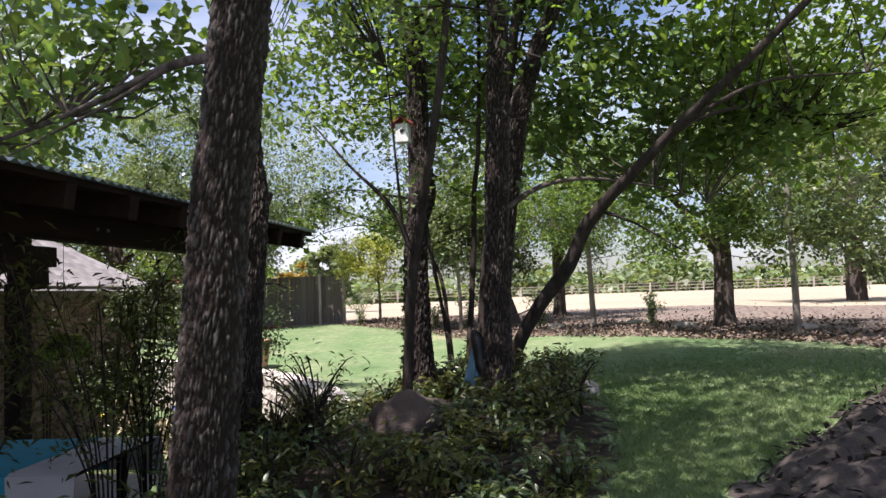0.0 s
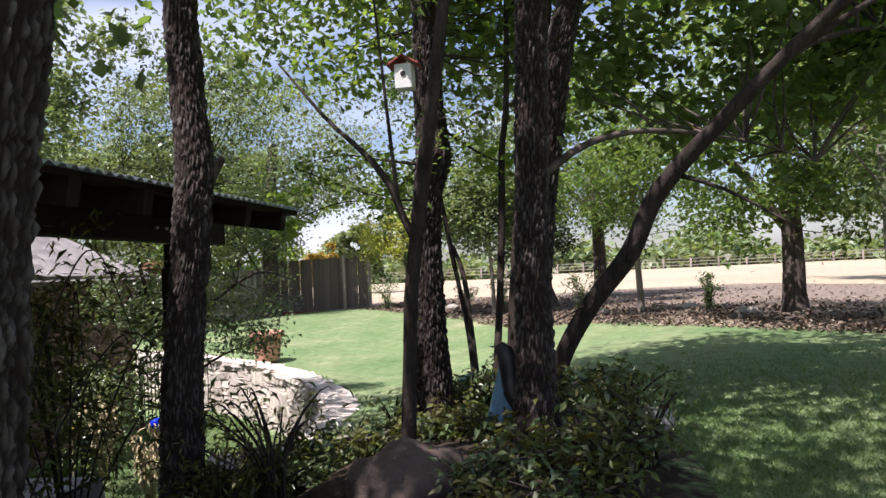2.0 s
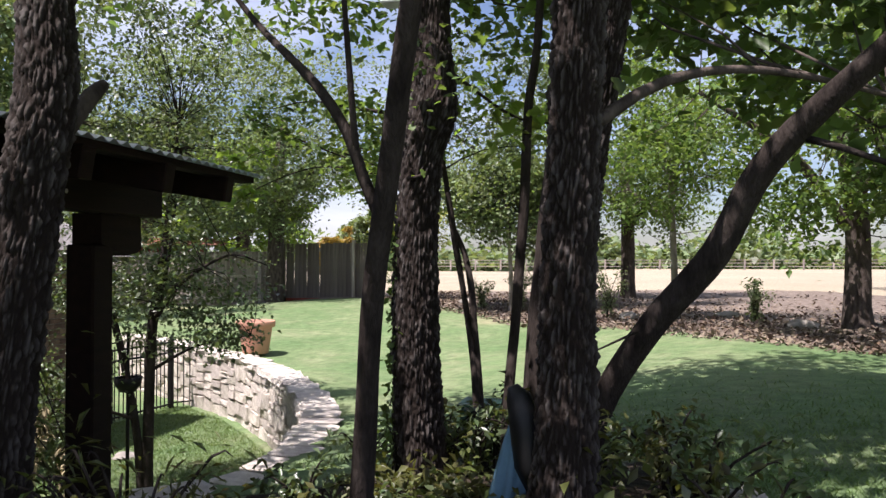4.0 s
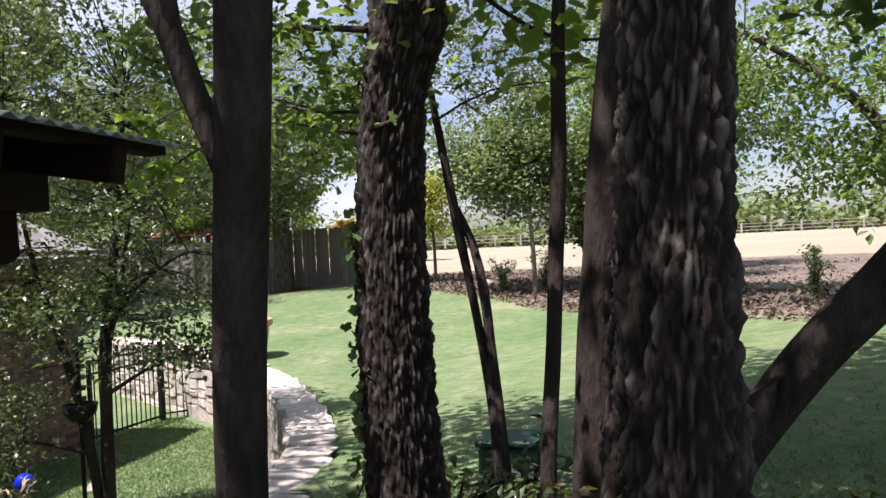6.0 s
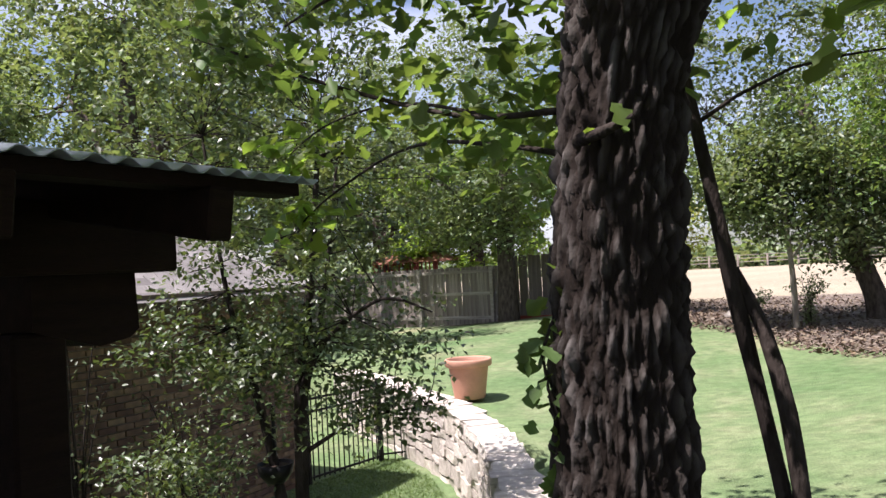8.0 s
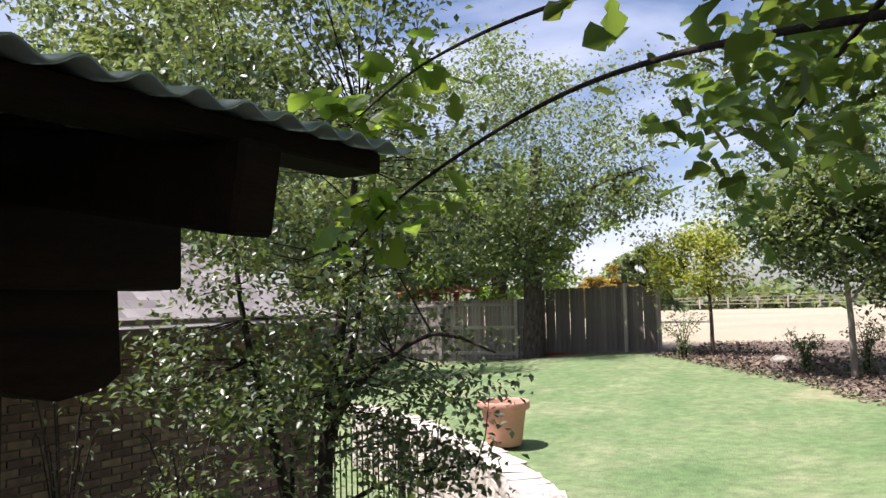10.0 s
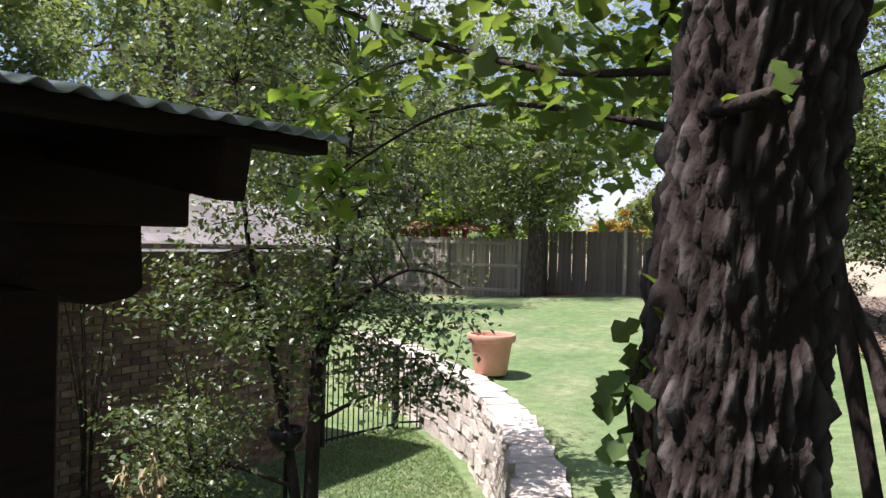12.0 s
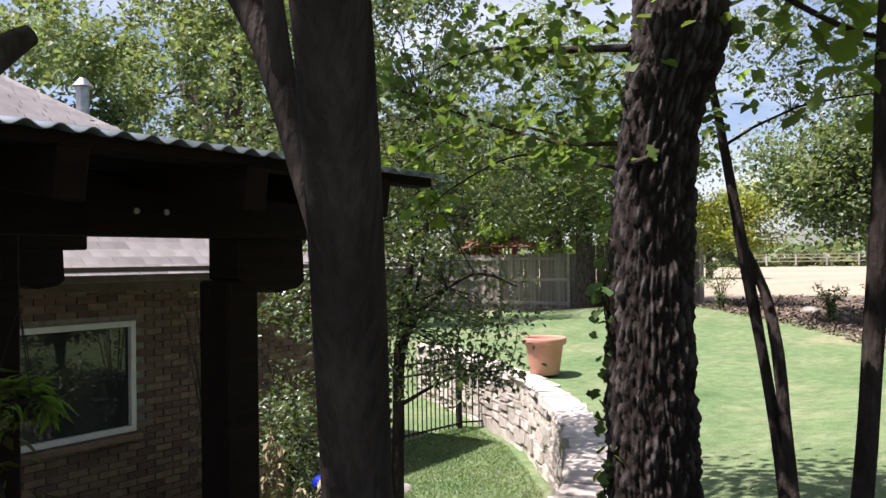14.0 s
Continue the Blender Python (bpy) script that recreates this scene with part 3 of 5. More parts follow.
def house():
    h = group("house", (HX, 9.0, LOW), "single-storey brown brick house with a grey shingle hip roof", "house")
    ox, oy, oz = HX, 9.0, LOW

    def p(name, bm, mat, label="", parent=None):
        bm.transform(Matrix.Translation((-ox, -oy, -oz)))
        return part(name, bm, mat, parent or h, label)

    top = 1.70
    wy0, wy1, wz0, wz1 = 7.8, 9.40, 0.10, 1.255      # window opening
    t = 0.22
    x0 = HX - t / 2 - 0.012
    wall = bmesh.new()
    for ya, yb, za, zb in ((HY0, wy0, LOW, top), (wy1, HY1, LOW, top), (wy0, wy1, LOW, wz0), (wy0, wy1, wz1, top)):
        box_bm(t, yb - ya, zb - za, 0, (x0, (ya + yb) / 2, za), wall)
    box_bm(9.0, t, top - LOW, 0, (HX - 4.74, HY1 - t / 2, LOW), wall)
    box_bm(9.0, t, top - LOW, 0, (HX - 4.74, HY0 + t / 2, LOW), wall)
    box_bm(t, HY1 - HY0, top - LOW, 0, (HX - 9.1, (HY0 + HY1) / 2, LOW), wall)
    w = p("wall", wall, MORTAR, "mortar-jointed brown brick wall")
    # soffit, fascia and the roof planes
    ov, ez = 0.42, 1.74
    soff = box_bm(10.1, HY1 - HY0 + ov, 0.03, 0, (HX - 4.55, (HY0 + HY1 - ov) / 2, top))
    p("soffit", soff, TRIM)
    p("fascia", box_bm(0.03, HY1 - HY0 + ov, 0.15, 0.004, (HX + ov + 0.1, (HY0 + HY1 - ov) / 2, top - 0.03)), TRIM, "brown painted fascia board")
    p("fascia", box_bm(9.4, 0.03, 0.15, 0.004, (HX - 4.2, HY1 + 0.03, top - 0.03)), TRIM)
    frieze = box_bm(0.03, HY1 - HY0, 0.12, 0.003, (HX + 0.02, (HY0 + HY1) / 2, top - 0.13))
    p("frieze_board", frieze, TRIM)
    rx0, rx1, ry0, ry1 = HX + ov + 0.14, HX - 9.5, HY0 - ov, HY1 + 0.06
    pitch = 0.68
    run = (rx0 - rx1) / 2
    ridge = ez + run * pitch
    cx = (rx0 + rx1) / 2
    roof = bmesh.new()
    c = [roof.verts.new(v) for v in ((rx0, ry0, ez), (rx0, ry1, ez), (rx1, ry1, ez), (rx1, ry0, ez), (cx, ry0 + run, ridge), (cx, ry1 - run, ridge))]
    for f in ((0, 1, 5, 4), (1, 2, 5), (2, 3, 4, 5), (3, 0, 4)):
        roof.faces.new([c[i] for i in f])
    rf = p("roof", roof, SHINGLE, "weathered grey-brown asphalt shingle roof")
    # shingle tabs on the slope that faces the garden
    rng = random.Random(5)
    tilt = math.atan(pitch)
    me = bpy.data.meshes.new("shingle")
    bm = box_bm(0.17, 0.31, 0.012, 0.003)
    bm.to_mesh(me)
    bm.free()
    me.materials.append(SHINGLE)
    n = 0
    rows = 34
    verts_rest, faces_rest = [], []
    for r in range(rows):
        s = 0.07 + r * 0.14
        x = rx0 - s * math.cos(tilt)
        z = ez + s * math.sin(tilt)
        y = ry0 + s * math.cos(tilt) + rng.uniform(0, 0.3)
        while y < ry1 - s * math.cos(tilt) - 0.2:
            m = Matrix.Translation((x - ox, y - oy, z - oz + 0.004)) @ pose(0, 0, 0, 0, math.degrees(tilt) + 2.5, 0)
            if n < 300 and 8.0 < y < 13.2 and r < 16:
                ob = new("shingle", me)
                ob.parent = rf
                ob.matrix_parent_inverse = Matrix.Identity(4)
                ob.matrix_basis = m
                n += 1
            elif y > 3:
                o = len(verts_rest)
                for dx, dy, dz in ((-1, -1, 0), (1, -1, 0), (1, 1, 0), (-1, 1, 0), (-1, -1, 1), (1, -1, 1), (1, 1, 1), (-1, 1, 1)):
                    verts_rest.append(m @ Vector((dx * 0.085, dy * 0.15, dz * 0.012)))
                faces_rest += [tuple(o + i for i in q) for q in ((4, 5, 6, 7), (0, 1, 5, 4), (1, 2, 6, 5), (2, 3, 7, 6), (3, 0, 4, 7))]
            y += 0.315
    mesh_object("shingle_field", verts_rest, faces_rest, SHINGLE, h, kind="stuff")
    # vent pipe above the ridge
    vp = bmesh.new()
    bmesh.ops.create_cone(vp, cap_ends=True, segments=16, radius1=0.09, radius2=0.09, depth=0.7, matrix=Matrix.Translation((-10.2, 10.6, 4.05)))
    bmesh.ops.create_cone(vp, cap_ends=True, segments=16, radius1=0.15, radius2=0.05, depth=0.12, matrix=Matrix.Translation((-10.2, 10.6, 4.46)))
    p("roof_vent", vp, STEEL, "grey metal roof vent pipe")
    # window
    win = bmesh.new()
    fw = 0.06
    for a in ((0.06, wy1 - wy0, fw, (HX - 0.02, (wy0 + wy1) / 2, wz0)), (0.06, wy1 - wy0, fw, (HX - 0.02, (wy0 + wy1) / 2, wz1 - fw)),
              (0.06, fw, wz1 - wz0, (HX - 0.018, wy0 + fw / 2, wz0)), (0.06, fw, wz1 - wz0, (HX - 0.018, wy1 - fw / 2, wz0))):
        box_bm(a[0], a[1], a[2], 0.004, a[3], win)
    wob = p("window", win, WHITE, "white-framed window with dark glass")
    p("pane", box_bm(0.008, wy1 - wy0 - 0.1, wz1 - wz0 - 0.1, 0, (HX - 0.05, (wy0 + wy1) / 2, wz0 + 0.05)), GLASS, "dark reflecting glass", wob)
    p("sill", box_bm(0.1, wy1 - wy0 + 0.1, 0.07, 0.008, (HX + 0.02, (wy0 + wy1) / 2, wz0 - 0.085)), BRICK, "brick window sill", wob)
    return h, w


HOUSE, HOUSE_WALL = house()


# ---- stone retaining wall ----
def wall_line(step=0.05):
    pts = [np.array((*p, 0.0)) for p in FACE[2:16]]
    return [p[:2] for p in spline(pts, step)]


WALL_TOP = ((7.0, 0.10), (8.6, 0.13), (11.5, 0.15), (14.5, 0.16), (16.5, 0.2))


def wall_top(y):
    return float(np.interp(y, [a for a, _ in WALL_TOP], [b for _, b in WALL_TOP]))


def stone_mesh(seed):
    """A rough limestone block of unit size with chipped edges; its face looks along -y."""
    rng = random.Random(seed)
    bm = bmesh.new()
    bmesh.ops.create_cube(bm, size=1)
    bmesh.ops.bevel(bm, geom=bm.edges[:], offset=0.09, segments=1, affect="EDGES")
    for v in bm.verts:
        v.co += Vector((rng.uniform(-0.05, 0.05), rng.uniform(-0.10, 0.10), rng.uniform(-0.06, 0.06)))
    me = bpy.data.meshes.new("stone")
    bm.to_mesh(me)
    bm.free()
    me.materials.append(STONE)
    return me


def retaining_wall():
    line = wall_line()
    wall = group("retaining_wall", (-5.0, 14.2, LOW), "curved dry-laid cream limestone retaining wall between two lawns", "stone wall")
    o = Vector((-5.0, 14.2, LOW))
    # core
    verts, faces = [], []
    n = len(line)
    norm = []
    for i, p in enumerate(line):
        d = np.array(line[min(i + 1, n - 1)]) - np.array(line[max(i - 1, 0)])
        d /= np.linalg.norm(d)
        norm.append(np.array((-d[1], d[0])))       # towards the upper lawn
    # the line runs from the far end towards the patio, upper side on its left
    for p, q in zip(line, norm):
        zt = wall_top(p[1]) - 0.05
        for off, z in ((0.06, LOW - 0.2), (0.06, zt), (0.35, zt), (0.35, LOW - 0.2)):
            verts.append((p[0] + q[0] * off - o.x, p[1] + q[1] * off - o.y, z - o.z))
    for i in range(n - 1):
        for k in range(3):
            a = i * 4 + k
            faces.append((a, a + 1, a + 5, a + 4))
    mesh_object("core", verts, faces, MORTAR, wall, "recessed mortar bed")
    meshes = [stone_mesh(s) for s in range(14)]
    rng = random.Random(11)
    seg = [float(np.linalg.norm(np.array(line[i + 1]) - np.array(line[i]))) for i in range(n - 1)]
    s_at = np.concatenate([[0], np.cumsum(seg)])
    total = s_at[-1]

    def at(s):
        x = np.interp(s, s_at, [p[0] for p in line])
        y = np.interp(s, s_at, [p[1] for p in line])
        i = min(n - 2, max(0, int(np.searchsorted(s_at, s)) - 1))
        return x, y, norm[i]

    def lay(name, s, z, lx, ly, lz, off, tilt=0.0):
        x, y, q = at(s)
        ob = new(name, rng.choice(meshes))
        ob.parent = wall
        ob.matrix_parent_inverse = Matrix.Identity(4)
        turn = math.degrees(math.atan2(q[1], q[0])) - 90
        ob.matrix_basis = Matrix.Translation((x + q[0] * off - o.x, y + q[1] * off - o.y, z - o.z)) @ pose(0, 0, 0, rng.uniform(-3, 3), tilt + rng.uniform(-2, 2), turn + rng.uniform(-3, 3)) \
            @ Matrix.Diagonal((lx, ly, lz, 1))
        return ob

    s = 0.0
    while s < total - 0.1:   # columns of stones, one to three courses tied by big ones
        w = rng.uniform(0.26, 0.5)
        z = LOW - 0.03
        top = wall_top(at(s + w / 2)[1]) - 0.07
        while z < top - 0.05:
            hgt = min(rng.choice((0.1, 0.13, 0.16, 0.2, 0.26)), top - z)
            if top - z - hgt < 0.07:
                hgt = top - z
            if rng.random() < 0.35 and w > 0.36:
                cut = rng.uniform(0.4, 0.6) * w
                lay("stone", s + cut / 2, z + hgt / 2, cut - 0.012, 0.2, hgt - 0.012, 0.085 + rng.uniform(-0.02, 0.02))
                lay("stone", s + cut + (w - cut) / 2, z + hgt / 2, w - cut - 0.012, 0.2, hgt - 0.012, 0.085 + rng.uniform(-0.02, 0.02))
            else:
                lay("stone", s + w / 2, z + hgt / 2, w - 0.012, 0.2, hgt - 0.012, 0.085 + rng.uniform(-0.02, 0.02))
            z += hgt
        s += w
    s = 0.0
    while s < total - 0.1:
        w = rng.uniform(0.22, 0.42)
        lay("cap_stone", s + w / 2, wall_top(at(s + w / 2)[1]) - 0.04, w - 0.006, 0.4, 0.09, 0.17)
        s += w
    return wall


retaining_wall()


# ---- terracotta pot on the wall ----
def lathe(profile, sides=40):
    verts, faces = [], []
    for r, z in profile:
        for k in range(sides):
            a = 2 * math.pi * k / sides
            verts.append((r * math.cos(a), r * math.sin(a), z))
    for i in range(len(profile) - 1):
        for k in range(sides):
            a, b = i * sides + k, i * sides + (k + 1) % sides
            faces.append((a, b, b + sides, a + sides))
    return verts, faces


def flower_pot():
    pot = group("flower_pot", (-5.18, 14.88, 0.15), "large plain terracotta flower pot standing on the stone wall", "flower pot")
    v, f = lathe([(0.0, 0.0), (0.205, 0.0), (0.215, 0.02), (0.275, 0.44)], 48)
    mesh_object("body", v, f, TERRACOTTA, pot, smooth=True)
    v, f = lathe([(0.272, 0.43), (0.305, 0.435), (0.322, 0.45), (0.325, 0.52), (0.315, 0.54), (0.295, 0.54), (0.285, 0.52), (0.27, 0.44), (0.262, 0.38)], 48)
    mesh_object("rim", v, f, TERRACOTTA, pot, "thick rolled terracotta rim", smooth=True)
    v, f = lathe([(0.268, 0.40), (0.15, 0.415), (0.0, 0.41)], 32)
    mesh_object("soil", v, f, SOIL, pot, "dark potting soil", smooth=True)


flower_pot()


# ---- iron gate ----
def iron_gate():
    a, b = Vector((-6.9, 13.45, LOW)), Vector((-6.72, 14.86, LOW))
    gate = group("iron_gate", tuple(a), "black wrought iron garden gate with upright bars", "gate")
    d = b - a
    ln, ang = d.length, math.degrees(math.atan2(d.y, d.x))
    gate.matrix_world = pose(*a, 0, 0, ang)

    def bar(name, x, z0, z1, w=0.016, y=0):
        part(name, box_bm(w, w, z1 - z0, 0.002, (x, y, z0)), IRON, gate)

    bar("gate_post", 0.03, 0, 1.16, 0.05)
    bar("gate_post", ln, 0, 1.23, 0.06)
    for z in (0.08, 0.95, 1.12):
        part("rail", box_bm(ln, 0.03, 0.03, 0.003, (ln / 2, 0, z)), IRON, gate)
    k = 0.11
    while k < ln - 0.05:
        bar("bar", k, 0.05, 1.18 + 0.05 * math.sin(math.pi * k / ln))
        k += 0.095
    # short fixed panel up to the stone wall
    panel = group("fence_panel", tuple(b), "short black iron fence panel beside the gate", "fence")
    e = Vector((-6.45, 15.16, LOW))
    d2 = e - b
    panel.matrix_world = pose(*b, 0, 0, math.degrees(math.atan2(d2.y, d2.x)))
    for z in (0.1, 1.02):
        part("rail", box_bm(d2.length, 0.025, 0.025, 0.003, (d2.length / 2 + 0.02, 0, z)), IRON, panel)
    for i in range(1, 4):
        part("bar", box_bm(0.016, 0.016, 1.1, 0.002, (i * 0.105, 0, 0.03)), IRON, panel)


iron_gate()


# ---- wooden fence ----
def fence():
    y0 = 25.34
    right = group("board_fence", (-7.3, y0, 0.3), "weathered cedar board fence with a flat top, shade put into its colour", "fence")
    rng = random.Random(3)
    boards = []
    for k in range(5):
        b = box_bm(0.138, 0.02, 1.0, 0.003)
        me = bpy.data.meshes.new("board")
        b.to_mesh(me)
        b.free()
        me.materials.append(FENCE)
        boards.append(me)
    # boards of the right section, shade painted in by the darker copy
    shaded_boards = [me.copy() for me in boards]
    for me in shaded_boards:
        me.materials[0] = FENCE_SHADED

    def board(parent, o, x, y, z, hgt, dark=False):
        ob = new("board", rng.choice(shaded_boards if dark else boards))
        ob.parent = parent
        ob.matrix_parent_inverse = Matrix.Identity(4)
        ob.matrix_basis = Matrix.Translation((x - o[0], y - o[1], z - o[2])) @ pose(0, 0, 0, rng.uniform(-0.6, 0.6), rng.uniform(-0.7, 0.7), 0) @ Matrix.Diagonal((1, 1, hgt, 1))

    x = -6.32
    o = (-7.3, y0, 0.3)
    while x > -9.62:
        z = float(ground_z(x, y0))
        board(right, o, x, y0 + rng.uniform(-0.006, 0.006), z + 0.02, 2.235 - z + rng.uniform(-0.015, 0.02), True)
        x -= 0.1395
    for z in (0.85, 2.0):
        part("rail", box_bm(3.35, 0.04, 0.09, 0.004, (-7.93 - o[0], 0.035, z - o[2])), FENCE_RAIL, right)
    for px, hh in ((-7.1, 1.78), (-9.66, 1.85), (-6.27, 1.63)):
        part("fence_post", box_bm(0.09, 0.09, hh, 0.006, (px - o[0], -0.06, float(ground_z(px, y0)) - o[2] - 0.05)), FENCE, right, "weathered fence post")
    part("kick_board", box_bm(3.3, 0.03, 0.12, 0.004, (-7.95 - o[0], -0.02, 0.46 - o[2])), PAINT_RED, right, "reddish kick board")
    left = group("rail_fence", (-14, y0, 0.3), "sunlit grey cedar fence with three rails and posts", "fence")
    o = (-14, y0, 0.3)
    x = -9.75
    while x > -24:
        board(left, o, x, y0 + 0.08, 0.32, 1.7 + rng.uniform(-0.012, 0.012))
        x -= 0.1395
    for z in (0.50, 1.2, 1.84):
        for s in range(6):
            part("rail", box_bm(2.42, 0.04, 0.09, 0.004, (-10.96 - 2.44 * s - o[0], 0.04, z - o[2])), FENCE_RAIL, left)
    for s in range(6):
        part("fence_post", box_bm(0.1, 0.1, 1.72, 0.006, (-10.17 - 2.44 * s - o[0], -0.03, 0.28 - o[2])), FENCE_RAIL, left)


fence()


# ---- trees ----
def hub_points(ctrls):
    pts = []
    for c in ctrls:
        pts += [p[:3] for p in spline(c, 0.25)]
    return np.array(pts)


def tree(at, label, trunk, limbs, blobs, leaf_mat, leaf_size, bark=BARK, near=False, seed=0, category="tree", twig_r=0.006, per=42, spread=0.24, sides=14, smooth_trunk=False, aspect=0.68, lobed=None):
    """A tree: tapered trunk and limbs through control points (x, y, z, r) in world metres, and a crown of leaf clusters.
    blobs: (centre, radii, clusters) of the crown."""
    root = group("tree", at, label, category, "garden trees")
    o = np.array((*at, 0.0))
    rng = np.random.default_rng(seed + 100)
    shift = lambda c: [tuple(np.array(p) - o) for p in c]
    if near:
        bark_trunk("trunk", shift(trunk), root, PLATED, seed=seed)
    else:
        v, f = tube(spline(shift(trunk), 0.08 if smooth_trunk else 0.2), sides, 0.10, seed)
        mesh_object("trunk", v, f, bark, root, smooth=True)
    for i, c in enumerate(limbs):
        limb("limb", shift(c), root, bark, seed=seed + i)
    hubs = hub_points([shift(c) for c in limbs] + [shift(trunk)[len(trunk) // 2:]])
    cs, ps = [], []
    for c, r, n in blobs:
        cc, pp = cloud(rng, np.array(c) - o[:3], r, n, per, spread)
        cs.append(cc)
        ps.append(pp)
    if ps:
        leaves("crown", np.concatenate(ps), leaf_size, leaf_mat, root, rng, aspect=aspect, lobed=near if lobed is None else lobed)
        twigs("twig", np.concatenate(cs), hubs, root, bark, rng, twig_r)
    return root


def gz(x, y):
    return float(ground_z(x, y))


# big trunk beside the start of the walk
tree((-0.45, 2.7, 0.0), "tall oak with deeply furrowed grey-brown bark", [(-0.56, 2.74, -0.15, 0.2), (-0.52, 2.72, 0.35, 0.16), (-0.46, 2.70, 0.95, 0.134), (-0.42, 2.70, 1.45, 0.128), (-0.395, 2.73, 1.9, 0.126), (-0.34, 2.75, 2.35, 0.128), (-0.27, 2.73, 2.85, 0.126), (-0.2, 2.71, 3.4, 0.12), (-0.15, 2.7, 4.6, 0.11)],
     [[(-0.30, 2.74, 2.55, 0.03), (-0.75, 3.0, 2.62, 0.022), (-1.5, 3.3, 2.5, 0.016), (-2.6, 3.5, 2.3, 0.006)], [(-0.75, 3.0, 2.62, 0.016), (-1.1, 3.1, 2.5, 0.01), (-1.7, 3.0, 2.2, 0.004)],
      [(-0.15, 2.7, 4.5, 0.09), (0.2, 3.2, 5.4, 0.06), (0.6, 3.9, 6.4, 0.03)], [(-0.15, 2.7, 4.5, 0.09), (-1.0, 2.4, 5.4, 0.06), (-2.0, 2.0, 6.2, 0.03)]],
     # blobs at z 7.2 are unseen canopy, added to shade the bed and near lawn
     [((-0.6, 2.5, 5.8), (2.3, 1.9, 1.3), 105), ((-0.2, 1.5, 7.2), (3.0, 2.6, 1.0), 130), ((0.2, -0.4, 7.2), (2.2, 1.8, 0.8), 90), ((-2.3, 3.8, 3.0), (1.2, 0.9, 0.6), 46)], LEAF, 0.10, near=True, seed=1)
# slimmer trunk in front of the patio cover's edge
tree((-1.27, 5.1, -0.1), "oak trunk rising past the edge of the patio roof", [(-1.30, 5.02, -0.5, 0.15), (-1.28, 5.05, 0.2, 0.125), (-1.27, 5.06, 1.0, 0.108), (-1.262, 5.14, 1.5, 0.1), (-1.258, 5.2, 1.9, 0.1), (-1.265, 5.27, 2.28, 0.1), (-1.33, 5.33, 2.75, 0.095), (-1.37, 5.36, 3.5, 0.09), (-1.4, 5.4, 4.6, 0.08)],
     [[(-1.262, 5.22, 1.95, 0.042), (-1.26, 5.36, 2.12, 0.036), (-1.255, 5.5, 2.28, 0.032), (-1.25, 5.57, 2.34, 0.022)],
      [(-1.4, 5.4, 4.5, 0.07), (-2.2, 6.0, 5.6, 0.05), (-3.0, 6.6, 6.4, 0.02)], [(-1.4, 5.4, 4.5, 0.07), (-1.0, 6.1, 5.6, 0.05), (-0.3, 6.7, 6.6, 0.02)]],
     # both blobs are unseen overhead canopy, placed to cast shade on the lawn
     [((-2.9, 6.6, 7.2), (1.8, 1.9, 0.9), 36), ((0.2, 7.0, 7.2), (2.0, 1.7, 0.8), 100)], LEAF, 0.115, near=True, seed=2, per=60, spread=0.2)
# main dark trunk of the clump
tree((0.53, 5.65, 0.4), "tall oak with dark ridged bark growing from a planted mound", [(0.52, 5.6, 0.2, 0.25), (0.525, 5.63, 0.5, 0.18), (0.53, 5.66, 0.85, 0.125), (0.54, 5.71, 1.4, 0.102), (0.558, 5.76, 2.0, 0.096), (0.582, 5.77, 2.55, 0.096), (0.61, 5.76, 3.2, 0.09), (0.66, 5.76, 4.4, 0.08)],
     [[(0.60, 5.77, 2.12, 0.026), (0.9, 5.95, 2.33, 0.021), (1.3, 6.25, 2.42, 0.016), (1.9, 6.7, 2.38, 0.009), (2.4, 7.0, 2.25, 0.005)],
      [(0.66, 5.8, 4.2, 0.07), (0.2, 6.3, 5.4, 0.04), (-0.3, 6.9, 6.2, 0.02)], [(0.66, 5.8, 4.2, 0.07), (1.6, 5.6, 5.2, 0.04), (2.6, 5.5, 5.8, 0.02)]],
     # the z 7 blobs stay out of view; added as shade for the right-hand lawn
     [((1.2, 6.6, 5.6), (2.6, 2.4, 1.3), 44), ((1.9, 4.0, 7.0), (3.4, 3.2, 1.0), 30), ((1.0, 8.3, 7.0), (2.4, 1.6, 0.8), 40), ((2.2, 7.6, 3.3), (1.5, 1.3, 0.7), 54)], LEAF, 0.115, near=True, seed=3, per=56, spread=0.21)
# two leaning trunks close behind it
tree((0.44, 6.5, 0.4), "oak with ridged bark leaning outwards behind a taller trunk", [(0.38, 6.5, 0.15, 0.17), (0.42, 6.5, 0.5, 0.125), (0.47, 6.5, 1.1, 0.105), (0.53, 6.5, 1.8, 0.1), (0.64, 6.5, 2.5, 0.095), (0.80, 6.5, 3.3, 0.09), (1.2, 6.5, 4.3, 0.07)],
     [[(1.15, 6.5, 4.2, 0.06), (1.8, 6.9, 5.2, 0.03), (2.4, 7.3, 5.7, 0.015)]], [((2.0, 7.0, 5.7), (1.5, 1.3, 0.8), 50)], LEAF, 0.10, near=True, seed=8)
tree((0.35, 6.72, 0.3), "smooth grey trunk leaning beside a rough-barked oak", [(0.27, 6.72, 0.1, 0.095), (0.31, 6.71, 0.7, 0.078), (0.37, 6.7, 1.5, 0.07), (0.46, 6.7, 2.3, 0.064), (0.60, 6.73, 3.2, 0.055), (0.80, 6.85, 4.5, 0.035)],
     [[(0.64, 6.75, 3.4, 0.02), (0.85, 7.25, 4.3, 0.008)]], [((0.9, 7.1, 4.9), (0.8, 0.8, 0.6), 24)], LEAF, 0.09, bark=BARK_SMOOTH, seed=9, smooth_trunk=True, sides=26)
